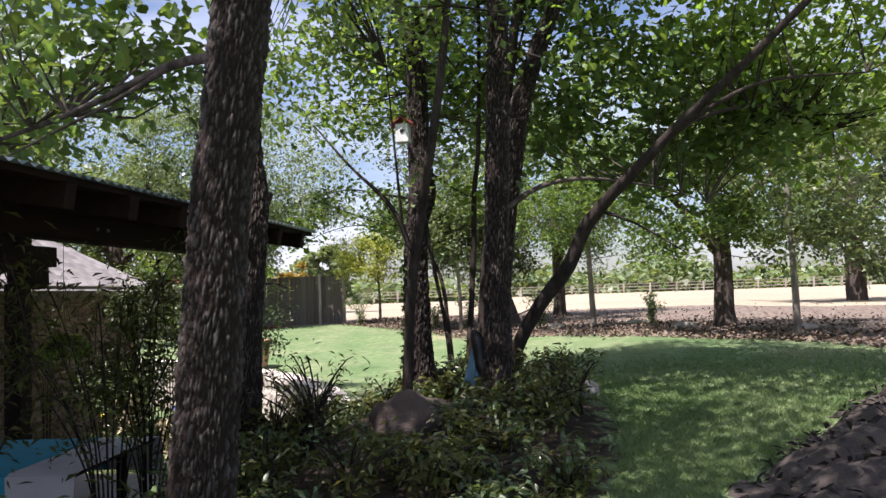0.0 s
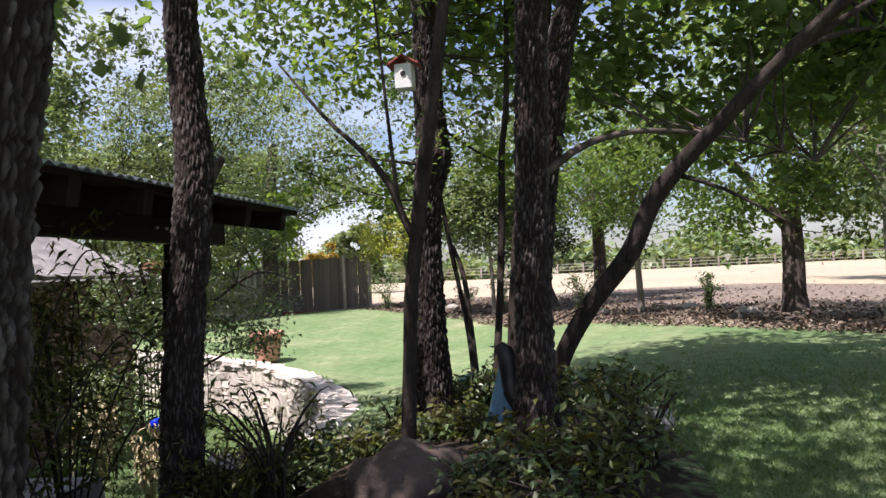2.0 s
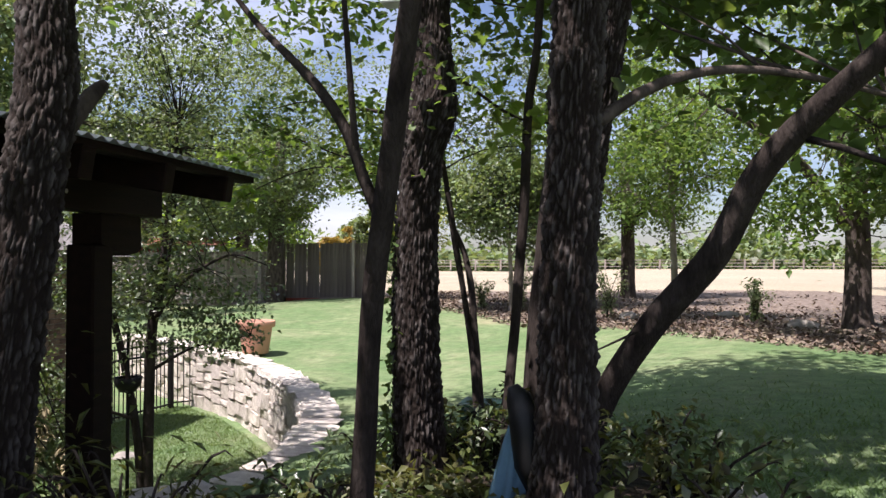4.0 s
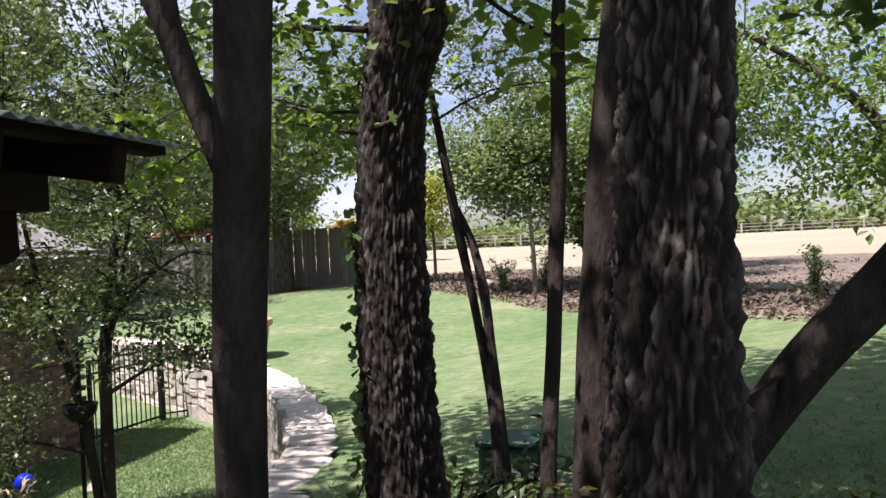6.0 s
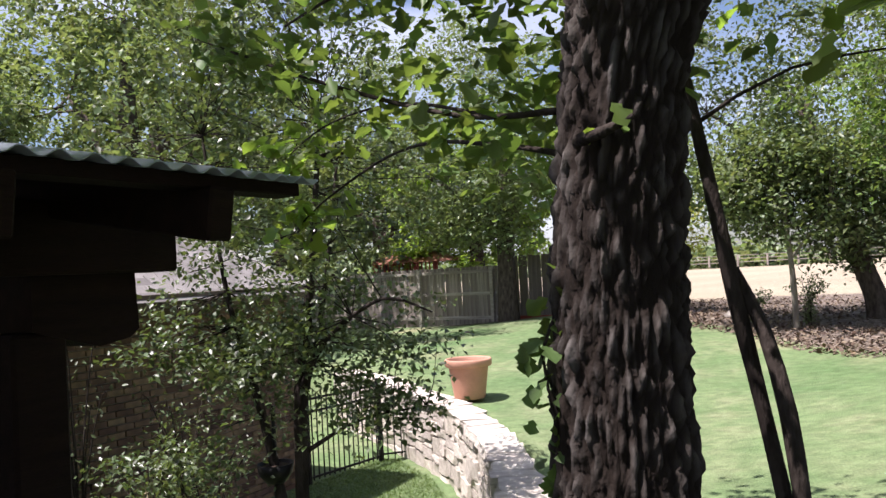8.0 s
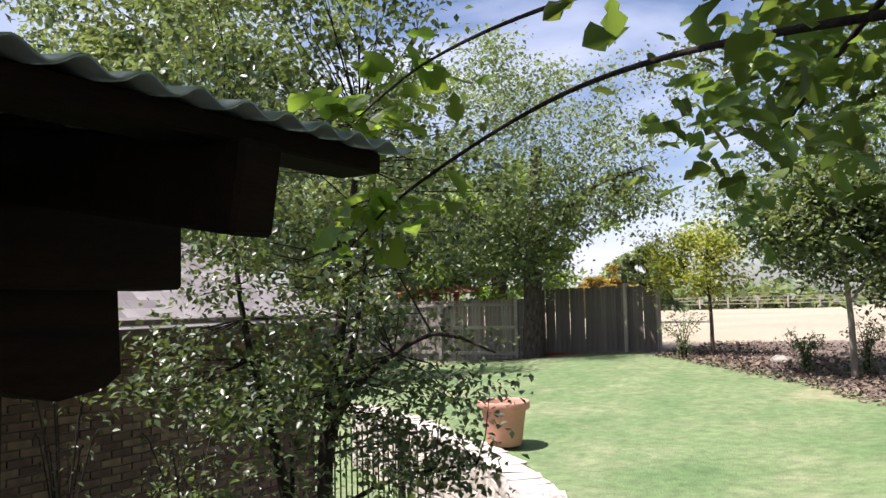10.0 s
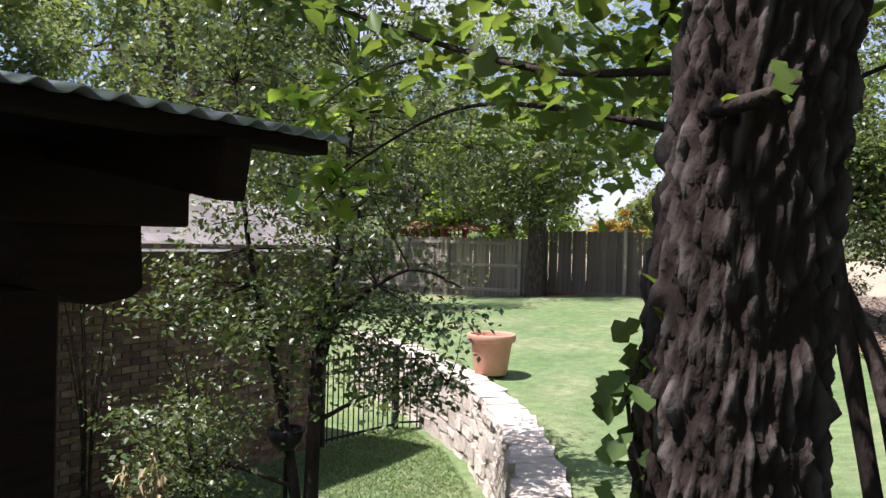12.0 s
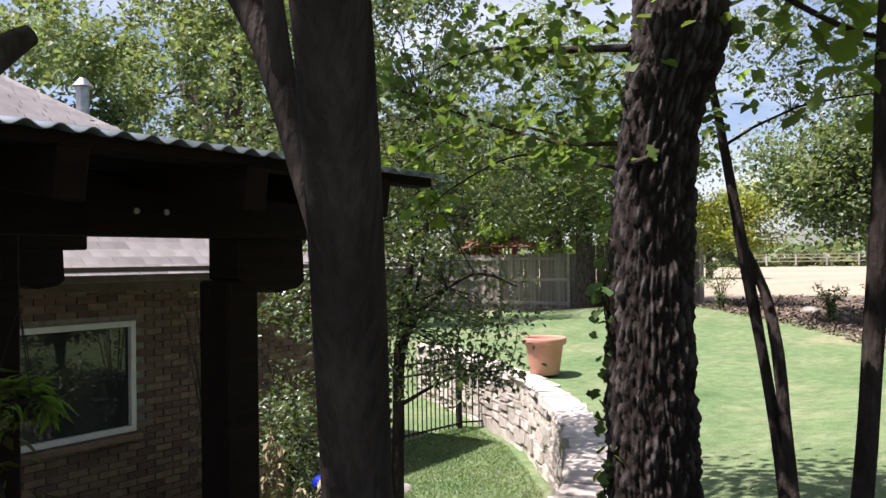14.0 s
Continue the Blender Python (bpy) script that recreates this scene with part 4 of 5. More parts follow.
# oak at the turn of the walk, with the low leafy branch
TREE_A = tree((-0.26, 6.76, 0.35), "oak with blocky sunlit bark, a burl and a climbing vine", [(-0.26, 6.80, 0.05, 0.19), (-0.272, 6.79, 0.45, 0.15), (-0.285, 6.765, 0.95, 0.126), (-0.296, 6.755, 1.35, 0.117), (-0.298, 6.765, 1.75, 0.112), (-0.272, 6.78, 2.15, 0.11), (-0.225, 6.82, 2.42, 0.128), (-0.235, 6.85, 2.68, 0.112), (-0.25, 6.88, 3.0, 0.105), (-0.25, 6.9, 4.2, 0.09)],
     [[(-0.25, 6.88, 4.0, 0.07), (-0.9, 7.4, 5.0, 0.04), (-1.8, 8.2, 5.4, 0.02)], [(-0.25, 6.88, 4.0, 0.07), (0.4, 7.6, 5.2, 0.04), (0.9, 8.4, 5.6, 0.02)]],
     [((0.1, 8.2, 5.5), (2.2, 1.9, 1.2), 150), ((0.5, 8.2, 3.7), (1.3, 0.9, 0.6), 40), ((-1.4, 8.6, 4.1), (1.6, 1.1, 0.7), 46)], LEAF, 0.10, near=True, seed=4)
# smooth forked stem
tree((-0.2, 5.47, 0.4), "slender smooth-barked young tree forking at head height", [(-0.19, 5.48, 0.2, 0.06), (-0.165, 5.45, 0.5, 0.048), (-0.125, 5.42, 1.0, 0.04), (-0.078, 5.36, 1.5, 0.038), (-0.018, 5.285, 1.8, 0.038), (0.03, 5.22, 2.0, 0.036), (0.115, 5.1, 2.35, 0.034), (0.25, 4.93, 2.9, 0.03), (0.4, 4.78, 3.8, 0.02)],
     [[(-0.03, 5.295, 1.78, 0.021), (-0.092, 5.30, 1.92, 0.020), (-0.145, 5.29, 2.07, 0.019), (-0.244, 5.28, 2.22, 0.017), (-0.39, 5.34, 2.36, 0.014), (-0.56, 5.44, 2.52, 0.011), (-0.9, 5.65, 2.9, 0.006)],
      [(-0.11, 5.30, 1.96, 0.013), (-0.118, 5.27, 2.15, 0.011), (-0.14, 5.25, 2.5, 0.009), (-0.18, 5.2, 3.2, 0.005)]],
     [((0.1, 5.0, 3.9), (1.0, 0.9, 0.5), 40)], LEAF, 0.08, bark=BARK_SMOOTH, seed=5, smooth_trunk=True, sides=28)
# thin straight stem
tree((0.16, 6.9, 0.3), "thin straight sapling with dark mottled bark", [(0.14, 6.86, 0.1, 0.034), (0.15, 6.92, 0.8, 0.029), (0.186, 7.035, 1.4, 0.027), (0.222, 7.09, 1.96, 0.027), (0.24, 7.16, 2.5, 0.025), (0.29, 7.24, 3.0, 0.022), (0.34, 7.3, 4.4, 0.016)],
     [[(0.32, 7.27, 3.6, 0.012), (0.7, 7.5, 4.2, 0.006)]], [((0.5, 7.3, 4.7), (0.9, 0.9, 0.7), 30)], LEAF, 0.08, bark=BARK_SMOOTH, seed=6, smooth_trunk=True, sides=20)
# twin pole that crosses itself
tree((-0.03, 7.3, 0.25), "pair of crossing thin tree stems", [(-0.02, 7.28, 0.0, 0.026), (-0.045, 7.31, 0.45, 0.023), (-0.08, 7.34, 0.72, 0.022), (-0.108, 7.39, 1.0, 0.02), (-0.148, 7.45, 1.24, 0.019), (-0.2, 7.5, 1.5, 0.018), (-0.252, 7.53, 1.77, 0.021), (-0.293, 7.52, 2.05, 0.018), (-0.335, 7.51, 2.33, 0.015), (-0.375, 7.53, 2.6, 0.013), (-0.5, 7.5, 4.2, 0.008)],
     [[(0.0, 7.27, 0.0, 0.022), (-0.035, 7.31, 0.45, 0.02), (-0.065, 7.37, 0.8, 0.019), (-0.095, 7.42, 1.1, 0.018), (-0.118, 7.44, 1.3, 0.019), (-0.14, 7.46, 1.5, 0.021), (-0.19, 7.52, 1.69, 0.018), (-0.255, 7.54, 1.84, 0.014)],
      [(-0.33, 7.51, 2.2, 0.006), (-0.1, 7.65, 2.34, 0.004), (0.3, 7.9, 2.4, 0.002)]],
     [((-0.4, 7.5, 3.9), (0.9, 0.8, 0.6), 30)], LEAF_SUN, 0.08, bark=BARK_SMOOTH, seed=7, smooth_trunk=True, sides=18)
# leaning curved tree
tree((0.56, 6.56, 0.4), "leaning tree with a curved trunk reaching over the lawn", [(0.53, 6.58, 0.25, 0.085), (0.575, 6.55, 0.75, 0.068), (0.67, 6.5, 1.06, 0.062), (0.87, 6.38, 1.38, 0.06), (1.11, 6.26, 1.68, 0.06), (1.29, 6.15, 2.03, 0.054), (1.63, 5.9, 2.38, 0.046), (2.0, 5.65, 2.72, 0.038), (2.4, 5.35, 3.05, 0.032), (2.9, 5.1, 3.5, 0.025), (3.8, 4.8, 4.3, 0.018)],
     [[(1.68, 5.87, 2.42, 0.028), (2.2, 6.2, 2.85, 0.02), (3.0, 7.0, 3.1, 0.012), (3.8, 7.8, 3.0, 0.005)], [(2.0, 5.65, 2.7, 0.022), (2.6, 5.7, 3.0, 0.014), (3.4, 5.8, 3.05, 0.006)],
      [(0.86, 6.39, 1.37, 0.008), (0.7, 6.3, 1.30, 0.005), (0.52, 6.22, 1.22, 0.002)],
      [(1.4, 6.08, 2.12, 0.016), (1.65, 5.95, 2.0, 0.011), (2.0, 5.8, 1.75, 0.005)]],
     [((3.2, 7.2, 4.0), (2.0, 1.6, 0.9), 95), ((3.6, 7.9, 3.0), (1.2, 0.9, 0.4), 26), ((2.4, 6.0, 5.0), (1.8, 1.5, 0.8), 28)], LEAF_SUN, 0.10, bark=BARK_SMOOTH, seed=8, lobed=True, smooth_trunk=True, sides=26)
# trees standing in the leaf litter
tree((4.2, 15.7, gz(4.2, 15.7)), "spreading shade tree with a dark trunk in leaf litter", [(4.2, 15.7, 0.5, 0.27), (4.2, 15.7, 1, 0.2), (4.2, 15.7, 2.4, 0.17), (3.9, 15.7, 4.5, 0.12)],
     [[(4.15, 15.7, 2.1, 0.1), (3.2, 15.4, 3.3, 0.07), (1.9, 15.1, 4.2, 0.03)], [(4.1, 15.7, 2.6, 0.1), (5.2, 15.3, 3.6, 0.07), (6.8, 15.1, 4, 0.03)], [(4.1, 15.7, 3, 0.08), (3.8, 14.1, 3.6, 0.04), (3.6, 12.7, 3.4, 0.02)]],
     [((4.0, 15.4, 4.7), (3.4, 3.0, 2.0), 190), ((3.9, 14.0, 2.5), (2.3, 1.1, 0.5), 50)], LEAF, 0.11, seed=9, per=80, spread=0.23)
tree((4.6, 12.3, gz(4.6, 12.3)), "slim pale-trunked tree in leaf litter", [(4.6, 12.3, 0.4, 0.06), (4.6, 12.3, 1.6, 0.05), (4.55, 12.3, 3.6, 0.035)],
     [[(4.6, 12.3, 2.0, 0.02), (5.2, 12.0, 2.9, 0.012)], [(4.6, 12.3, 2.4, 0.02), (4.0, 12.1, 3.2, 0.012)]], [((4.8, 12.1, 4.0), (1.9, 1.7, 1.2), 120), ((5.2, 11.6, 2.3), (1.0, 0.7, 0.4), 24)], LEAF_FAR, 0.09, bark=BARK_PALE, seed=10, per=70, spread=0.26)
tree((-0.45, 22.3, gz(-0.45, 22.3)), "shade tree with a thick lit leaning trunk at the lawn's edge", [(-0.4, 22.3, 0.4, 0.3), (-0.5, 22.3, 1.0, 0.21), (-0.85, 22.3, 2.1, 0.18), (-1.15, 22.3, 3.0, 0.16), (-1.5, 22.3, 4.8, 0.12)],
     [[(-1.0, 22.3, 2.6, 0.1), (-2.1, 21.9, 3.9, 0.06), (-3.2, 21.7, 4.8, 0.03)], [(-1.0, 22.3, 2.6, 0.1), (0.2, 22.1, 4.2, 0.06)], [(-0.9, 22.3, 2.3, 0.05), (-1.4, 21.6, 2.7, 0.03), (-1.9, 21.0, 2.4, 0.012)]],
     [((-1.2, 22.0, 5.2), (3.0, 2.6, 2.3), 190), ((-1.4, 21.6, 3.2), (2.0, 1.0, 0.8), 90), ((-0.6, 21.8, 2.2), (1.0, 0.7, 0.5), 30)], LEAF_HOLLY, 0.11, seed=11, per=80, spread=0.23)
tree((0.95, 25.2, gz(0.95, 25.2)), "straight shade tree at the edge of the dry field", [(0.95, 25.2, 0.4, 0.26), (0.95, 25.2, 1.2, 0.2), (0.95, 25.2, 2.6, 0.18), (0.9, 25.2, 5.0, 0.12)],
     [[(0.95, 25.2, 2.6, 0.1), (2.1, 24.9, 4.0, 0.05)], [(0.95, 25.2, 3.0, 0.1), (-0.2, 25.0, 4.4, 0.05)]],
     [((1.0, 25.0, 5.2), (2.8, 2.4, 2.2), 140), ((1.6, 24.4, 3.2), (1.3, 0.8, 0.6), 30)], LEAF, 0.12, seed=34, per=80, spread=0.23)
tree((1.75, 18.0, gz(1.75, 18.0)), "young tree with a thin pale trunk", [(1.75, 18.0, 0.3, 0.085), (1.72, 18.0, 1.4, 0.065), (1.66, 18.0, 3.2, 0.05)],
     [[(1.68, 18.0, 2.4, 0.03), (0.9, 17.8, 3.0, 0.02)]], [((1.5, 17.9, 3.6), (1.7, 1.3, 1.1), 95)], LEAF, 0.10, bark=BARK_PALE, seed=12, per=80, spread=0.22)
tree((-9.4, 24.75, gz(-9.4, 24.75)), "large dark-trunked tree against the fence", [(-9.4, 24.75, 0.1, 0.32), (-9.4, 24.75, 1.4, 0.26), (-9.35, 24.75, 3.2, 0.22), (-9.15, 24.75, 6, 0.14)],
     [[(-9.35, 24.75, 2.8, 0.12), (-11.05, 24.25, 4.4, 0.07), (-12.95, 23.85, 5.2, 0.03)], [(-9.35, 24.75, 3.2, 0.12), (-7.75, 24.45, 4.6, 0.06), (-6.15, 24.05, 5, 0.03)]],
     [((-9.9, 24.3, 6.3), (4.0, 2.8, 2.3), 210), ((-10.9, 24.3, 3.5), (1.5, 1.2, 0.8), 60), ((-9.4, 24.0, 3.5), (1.4, 0.7, 0.8), 46), ((-7.6, 24.0, 4.3), (1.6, 1.1, 0.6), 40)], LEAF_FAR, 0.12, seed=13, per=90, spread=0.32)
tree((-4.8, 24.3, gz(-4.8, 24.3)), "small yellow-green tree beyond the fence end", [(-4.8, 24.3, 0.4, 0.05), (-4.8, 24.3, 1.5, 0.04), (-4.85, 24.3, 2.7, 0.025)],
     [[(-4.8, 24.3, 1.9, 0.02), (-5.3, 24.2, 2.6, 0.01)]], [((-5.05, 24.3, 2.85), (0.9, 0.75, 0.72), 80)], LEAF_YELLOW, 0.09, seed=14, per=90, spread=0.2, category="small tree")
for i, (x, y, hgt) in enumerate(((-1.75, 21.0, 3.2), (11.5, 15.0, 3.6), (14.0, 22.0, 4.5))):
    tree((x, y, gz(x, y)), "thin young tree at the edge of the field", [(x, y, gz(x, y) - 0.1, 0.06), (x, y, 1.4, 0.05), (x - 0.1, y, hgt, 0.03)],
         [[(x, y, 1.8, 0.025), (x + 0.7, y - 0.2, 2.7, 0.012)]], [((x, y, hgt + 0.3), (1.6, 1.4, 1.2), 110)], LEAF_FAR, 0.11, bark=BARK_PALE if i != 1 else BARK, seed=15 + i, per=110, spread=0.32)
# holly by the gate, several stems
tree((-4.06, 10.16, LOW), "multi-stemmed yaupon holly with small glossy leaves beside the gate", [(-4.08, 10.16, LOW - 0.1, 0.07), (-4.07, 10.16, -0.38, 0.06), (-4.05, 10.16, 0.42, 0.052), (-4.02, 10.16, 1.02, 0.05), (-3.92, 10.21, 1.82, 0.035), (-3.82, 10.31, 3.12, 0.015)],
     [[(-4.1, 10.13, LOW - 0.1, 0.05), (-4.17, 10.11, -0.08, 0.042), (-4.34, 10.06, 0.82, 0.035), (-4.62, 10.01, 1.82, 0.02), (-4.82, 10.01, 3.12, 0.01)],
      [(-4.02, 10.16, 1.02, 0.03), (-3.62, 10.01, 1.42, 0.02), (-3.02, 9.91, 1.72, 0.012), (-2.62, 9.91, 1.62, 0.006)], [(-4.04, 10.16, 0.82, 0.03), (-4.12, 10.61, 1.72, 0.02), (-4.22, 11.01, 2.92, 0.01)],
      [(-4.05, 10.16, 0.52, 0.02), (-3.62, 10.36, 0.77, 0.012), (-3.12, 10.56, 0.87, 0.005)], [(-4.17, 10.11, 0.02, 0.02), (-4.52, 9.71, 0.22, 0.012), (-4.82, 9.41, 0.12, 0.006)]],
     [((-4.07, 10.2, 2.5), (1.3, 1.15, 1.3), 150), ((-4.1, 10.25, 4.0), (1.1, 1.0, 0.8), 50), ((-4.17, 10.2, 1.25), (0.95, 0.9, 0.45), 66), ((-3.42, 10.5, 0.88), (0.45, 0.3, 0.12), 8), ((-4.9, 9.6, 0.2), (0.5, 0.45, 0.5), 34)],
     LEAF_HOLLY, 0.058, seed=20, bark=BARK_SMOOTH, twig_r=0.004, per=66, spread=0.125)


# far woods and neighbouring trees
def far_tree(x, y, hgt, r, mat, seed, base=None, n=110, leaf=0.3, label="leafy tree beyond the garden"):
    z = gz(x, y) if base is None else base
    tree((x, y, z), label, [(x, y, z - 0.2, r * 0.08 + 0.1), (x, y, z + hgt * 0.4, r * 0.06 + 0.06), (x, y, z + hgt * 0.8, 0.06)],
         [[(x, y, z + hgt * 0.35, r * 0.05), (x + r * 0.5, y, z + hgt * 0.6, 0.05)], [(x, y, z + hgt * 0.4, r * 0.05), (x - r * 0.5, y, z + hgt * 0.65, 0.05)]],
         [((x, y, z + hgt * 0.62), (r, r * 0.9, hgt * 0.36), int(n * 1.2))], mat, leaf * 1.15, seed=seed, per=140, spread=r * 0.066, twig_r=0.02, sides=8)


far_tree(-15.5, 17.5, 10.5, 4.4, LEAF_FAR, 40, 0.0, 150, 0.15, "tall leafy tree behind the house")
far_tree(-20.0, 22.0, 11.5, 5.2, LEAF_FAR, 41, 0.0, 130, 0.18, "tall leafy tree behind the house")
far_tree(-24.0, 15.0, 11.0, 5.2, LEAF_FAR, 42, 0.0, 130, 0.2, "tall leafy tree behind the house")
far_tree(-13.4, 30.5, 6.6, 3.2, LEAF_SUN, 43, None, 110, 0.17, "leafy tree behind the cedar fence")
far_tree(-18.0, 31.0, 8.0, 4.2, LEAF_FAR, 44, None, 120, 0.18, "leafy tree behind the cedar fence")
far_tree(-25.0, 33.0, 10.0, 5.5, LEAF_FAR, 46, None, 120, 0.22, "leafy tree behind the cedar fence")
far_tree(-17.6, 53.0, 3.4, 1.8, LEAF_ORANGE, 47, None, 70, 0.22, "small tree turning orange in the field")
far_tree(-17.2, 60.0, 5.6, 2.4, LEAF_FAR, 48, None, 100, 0.26, "leafy tree at the edge of the field")
far_tree(17.0, 27.0, 8.5, 4.5, LEAF, 49, None, 110, 0.2)
far_tree(24.0, 20.0, 9.0, 5.0, LEAF, 50, None, 110, 0.22)
far_tree(12.0, 31.0, 8.0, 3.8, LEAF_FAR, 51, None, 90, 0.2)


def treeline():
    """Far woods along the end of the field, with an uneven top."""
    rng = np.random.default_rng(7)
    pts = []
    for k in range(520):
        x = rng.uniform(-170, 190)
        y = 135 + rng.uniform(-8, 14) - 0.12 * abs(x)
        h = 3.4 + 1.4 * math.sin(x * 0.11) + 1.2 * math.sin(x * 0.31 + 2) + rng.uniform(-0.8, 1.2)
        m = 80
        c = np.array((x, y, gz(x, y) + h * 0.48))
        pts.append(c + rng.normal(0, 1, (m, 3)) * np.array((2.6, 2.0, h * 0.26)))
    p = np.concatenate(pts)
    p = p[p[:, 2] > 0.7]
    leaves("far_woods", p, 1.5, LEAF_FAR, None, rng, aspect=0.8, label="distant line of mixed green trees beyond the field", kind="stuff", category="woods")


treeline()


# ---- low branches of the near oak ----
def leafy_branch(root, ctrl, n, spread, size, mat, seed, start=0.25, r_leaf=1.0):
    """A branch under a tree with lobed leaves along its outer part."""
    o = np.array(root.matrix_basis.translation)
    pts = [np.array(p, float) for p in ctrl]
    loc = [tuple(np.concatenate([p[:3] - o, p[3:]])) for p in pts]
    br = limb("branch", loc, root, BARK_SMOOTH, sides=8, step=0.04, seed=seed, wobble=0.2)
    rng = np.random.default_rng(seed)
    line = np.array([p[:3] for p in spline(loc, 0.02)])
    k = rng.integers(int(len(line) * start), len(line), n)
    leaves("leaf_spray", line[k] + rng.normal(0, 1, (n, 3)) * np.array((spread, spread, spread * 0.7)), size, mat, root, rng, droop=0.4, aspect=0.7, lobed=True, kind="stuff")
    return br


leafy_branch(TREE_A, [(-0.36, 6.78, 2.14, 0.007), (-0.6, 6.8, 2.17, 0.005), (-0.95, 6.82, 2.3, 0.004), (-1.3, 6.8, 2.46, 0.002)], 260, 0.05, 0.046, LEAF, 61, 0.1)
leafy_branch(TREE_A, [(-0.34, 6.76, 2.4, 0.012), (-0.62, 6.84, 2.46, 0.009), (-0.95, 6.95, 2.54, 0.005), (-1.2, 7, 2.52, 0.003)], 260, 0.10, 0.05, LEAF, 62, 0.1)
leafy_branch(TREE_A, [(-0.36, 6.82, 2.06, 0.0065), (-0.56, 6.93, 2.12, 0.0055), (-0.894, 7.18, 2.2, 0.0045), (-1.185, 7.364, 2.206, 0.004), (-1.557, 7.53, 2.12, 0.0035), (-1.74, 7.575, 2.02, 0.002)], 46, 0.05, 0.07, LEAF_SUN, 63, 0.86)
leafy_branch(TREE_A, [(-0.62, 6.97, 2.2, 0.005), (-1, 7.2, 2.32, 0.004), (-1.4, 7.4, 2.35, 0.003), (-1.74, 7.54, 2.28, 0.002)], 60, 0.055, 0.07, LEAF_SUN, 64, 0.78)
leafy_branch(TREE_A, [(-0.2, 6.7, 2.8, 0.014), (-0.1, 6.45, 2.52, 0.009), (-0.12, 6.3, 2.35, 0.004)], 70, 0.12, 0.052, LEAF, 65, 0.2)
leafy_branch(TREE_A, [(-0.34, 6.86, 2.4, 0.012), (-0.5, 7.15, 2.36, 0.008), (-0.68, 7.5, 2.29, 0.005), (-0.86, 7.95, 2.24, 0.003)], 760, 0.15, 0.055, LEAF, 69, 0.05)
leafy_branch(TREE_A, [(-0.3, 6.65, 2.065, 0.011), (-0.25, 6.61, 2.065, 0.009), (-0.2, 6.6, 2.08, 0.005)], 3, 0.03, 0.04, LEAF_SUN, 67, 0.3)
leafy_branch(TREE_A, [(-0.15, 6.9, 2.65, 0.010), (0.2, 7.3, 2.45, 0.007), (0.6, 7.6, 2.5, 0.003)], 140, 0.16, 0.085, LEAF_SUN, 68, 0.2)


def vine():
    root = group("climbing_vine", (-0.43, 6.70, 0.35), "green heart-leaved vine climbing the oak trunk", "vine")
    rng = np.random.default_rng(70)
    pts = [(0.02 * math.sin(k * 1.3) + 0.002 * k, 0.02 * math.cos(k), 0.06 * k, 0.003) for k in range(26)]
    v, f = tube(pts, 6)
    mesh_object("stem", v, f, BARK_SMOOTH, root, smooth=True)
    c = np.array([p[:3] for p in pts])
    k = rng.integers(0, 26, 280)
    leaves("foliage", c[k] + rng.normal(0, 0.018, (280, 3)), 0.034, LEAF, root, rng, droop=1.6, aspect=0.9, lobed=True)


vine()


# ---- planting on the mound and bank ----
def shrub(at, r, hgt, n, mat, seed, label, stems=9, leaf=0.06, lean=0.5, lobed=False, aspect=0.45, category="shrub", arch=0.0, start=0.3):
    root = group("shrub", at, label, category, "garden shrubs")
    rng = np.random.default_rng(seed)
    pts = []
    verts, faces = [], []
    for s in range(stems):
        a = rng.uniform(0, 2 * math.pi)
        rr = r * rng.uniform(0.35, 1.0)
        top = hgt * rng.uniform(0.6, 1.0)
        ctrl = [(0.05 * math.cos(a), 0.05 * math.sin(a), -0.05, 0.009), (rr * lean * 0.4 * math.cos(a), rr * lean * 0.4 * math.sin(a), top * 0.55, 0.007),
                (rr * 0.8 * math.cos(a), rr * 0.8 * math.sin(a), top, 0.005), (rr * (1 + arch) * math.cos(a), rr * (1 + arch) * math.sin(a), top * (1 - arch), 0.002)]
        line = spline(ctrl, 0.08)
        v, f = tube(line, 5)
        o = len(verts)
        verts += v
        faces += [tuple(x + o for x in q) for q in f]
        pts.append(np.array([p[:3] for p in line[int(len(line) * start):]]))
    mesh_object("stem", verts, faces, BARK_SMOOTH, root, smooth=True, kind="stuff")
    p = np.concatenate(pts)
    k = rng.integers(0, len(p), n)
    leaves("foliage", p[k] + rng.normal(0, 1, (n, 3)) * r * 0.13, leaf, mat, root, rng, aspect=aspect, lobed=lobed)
    return root


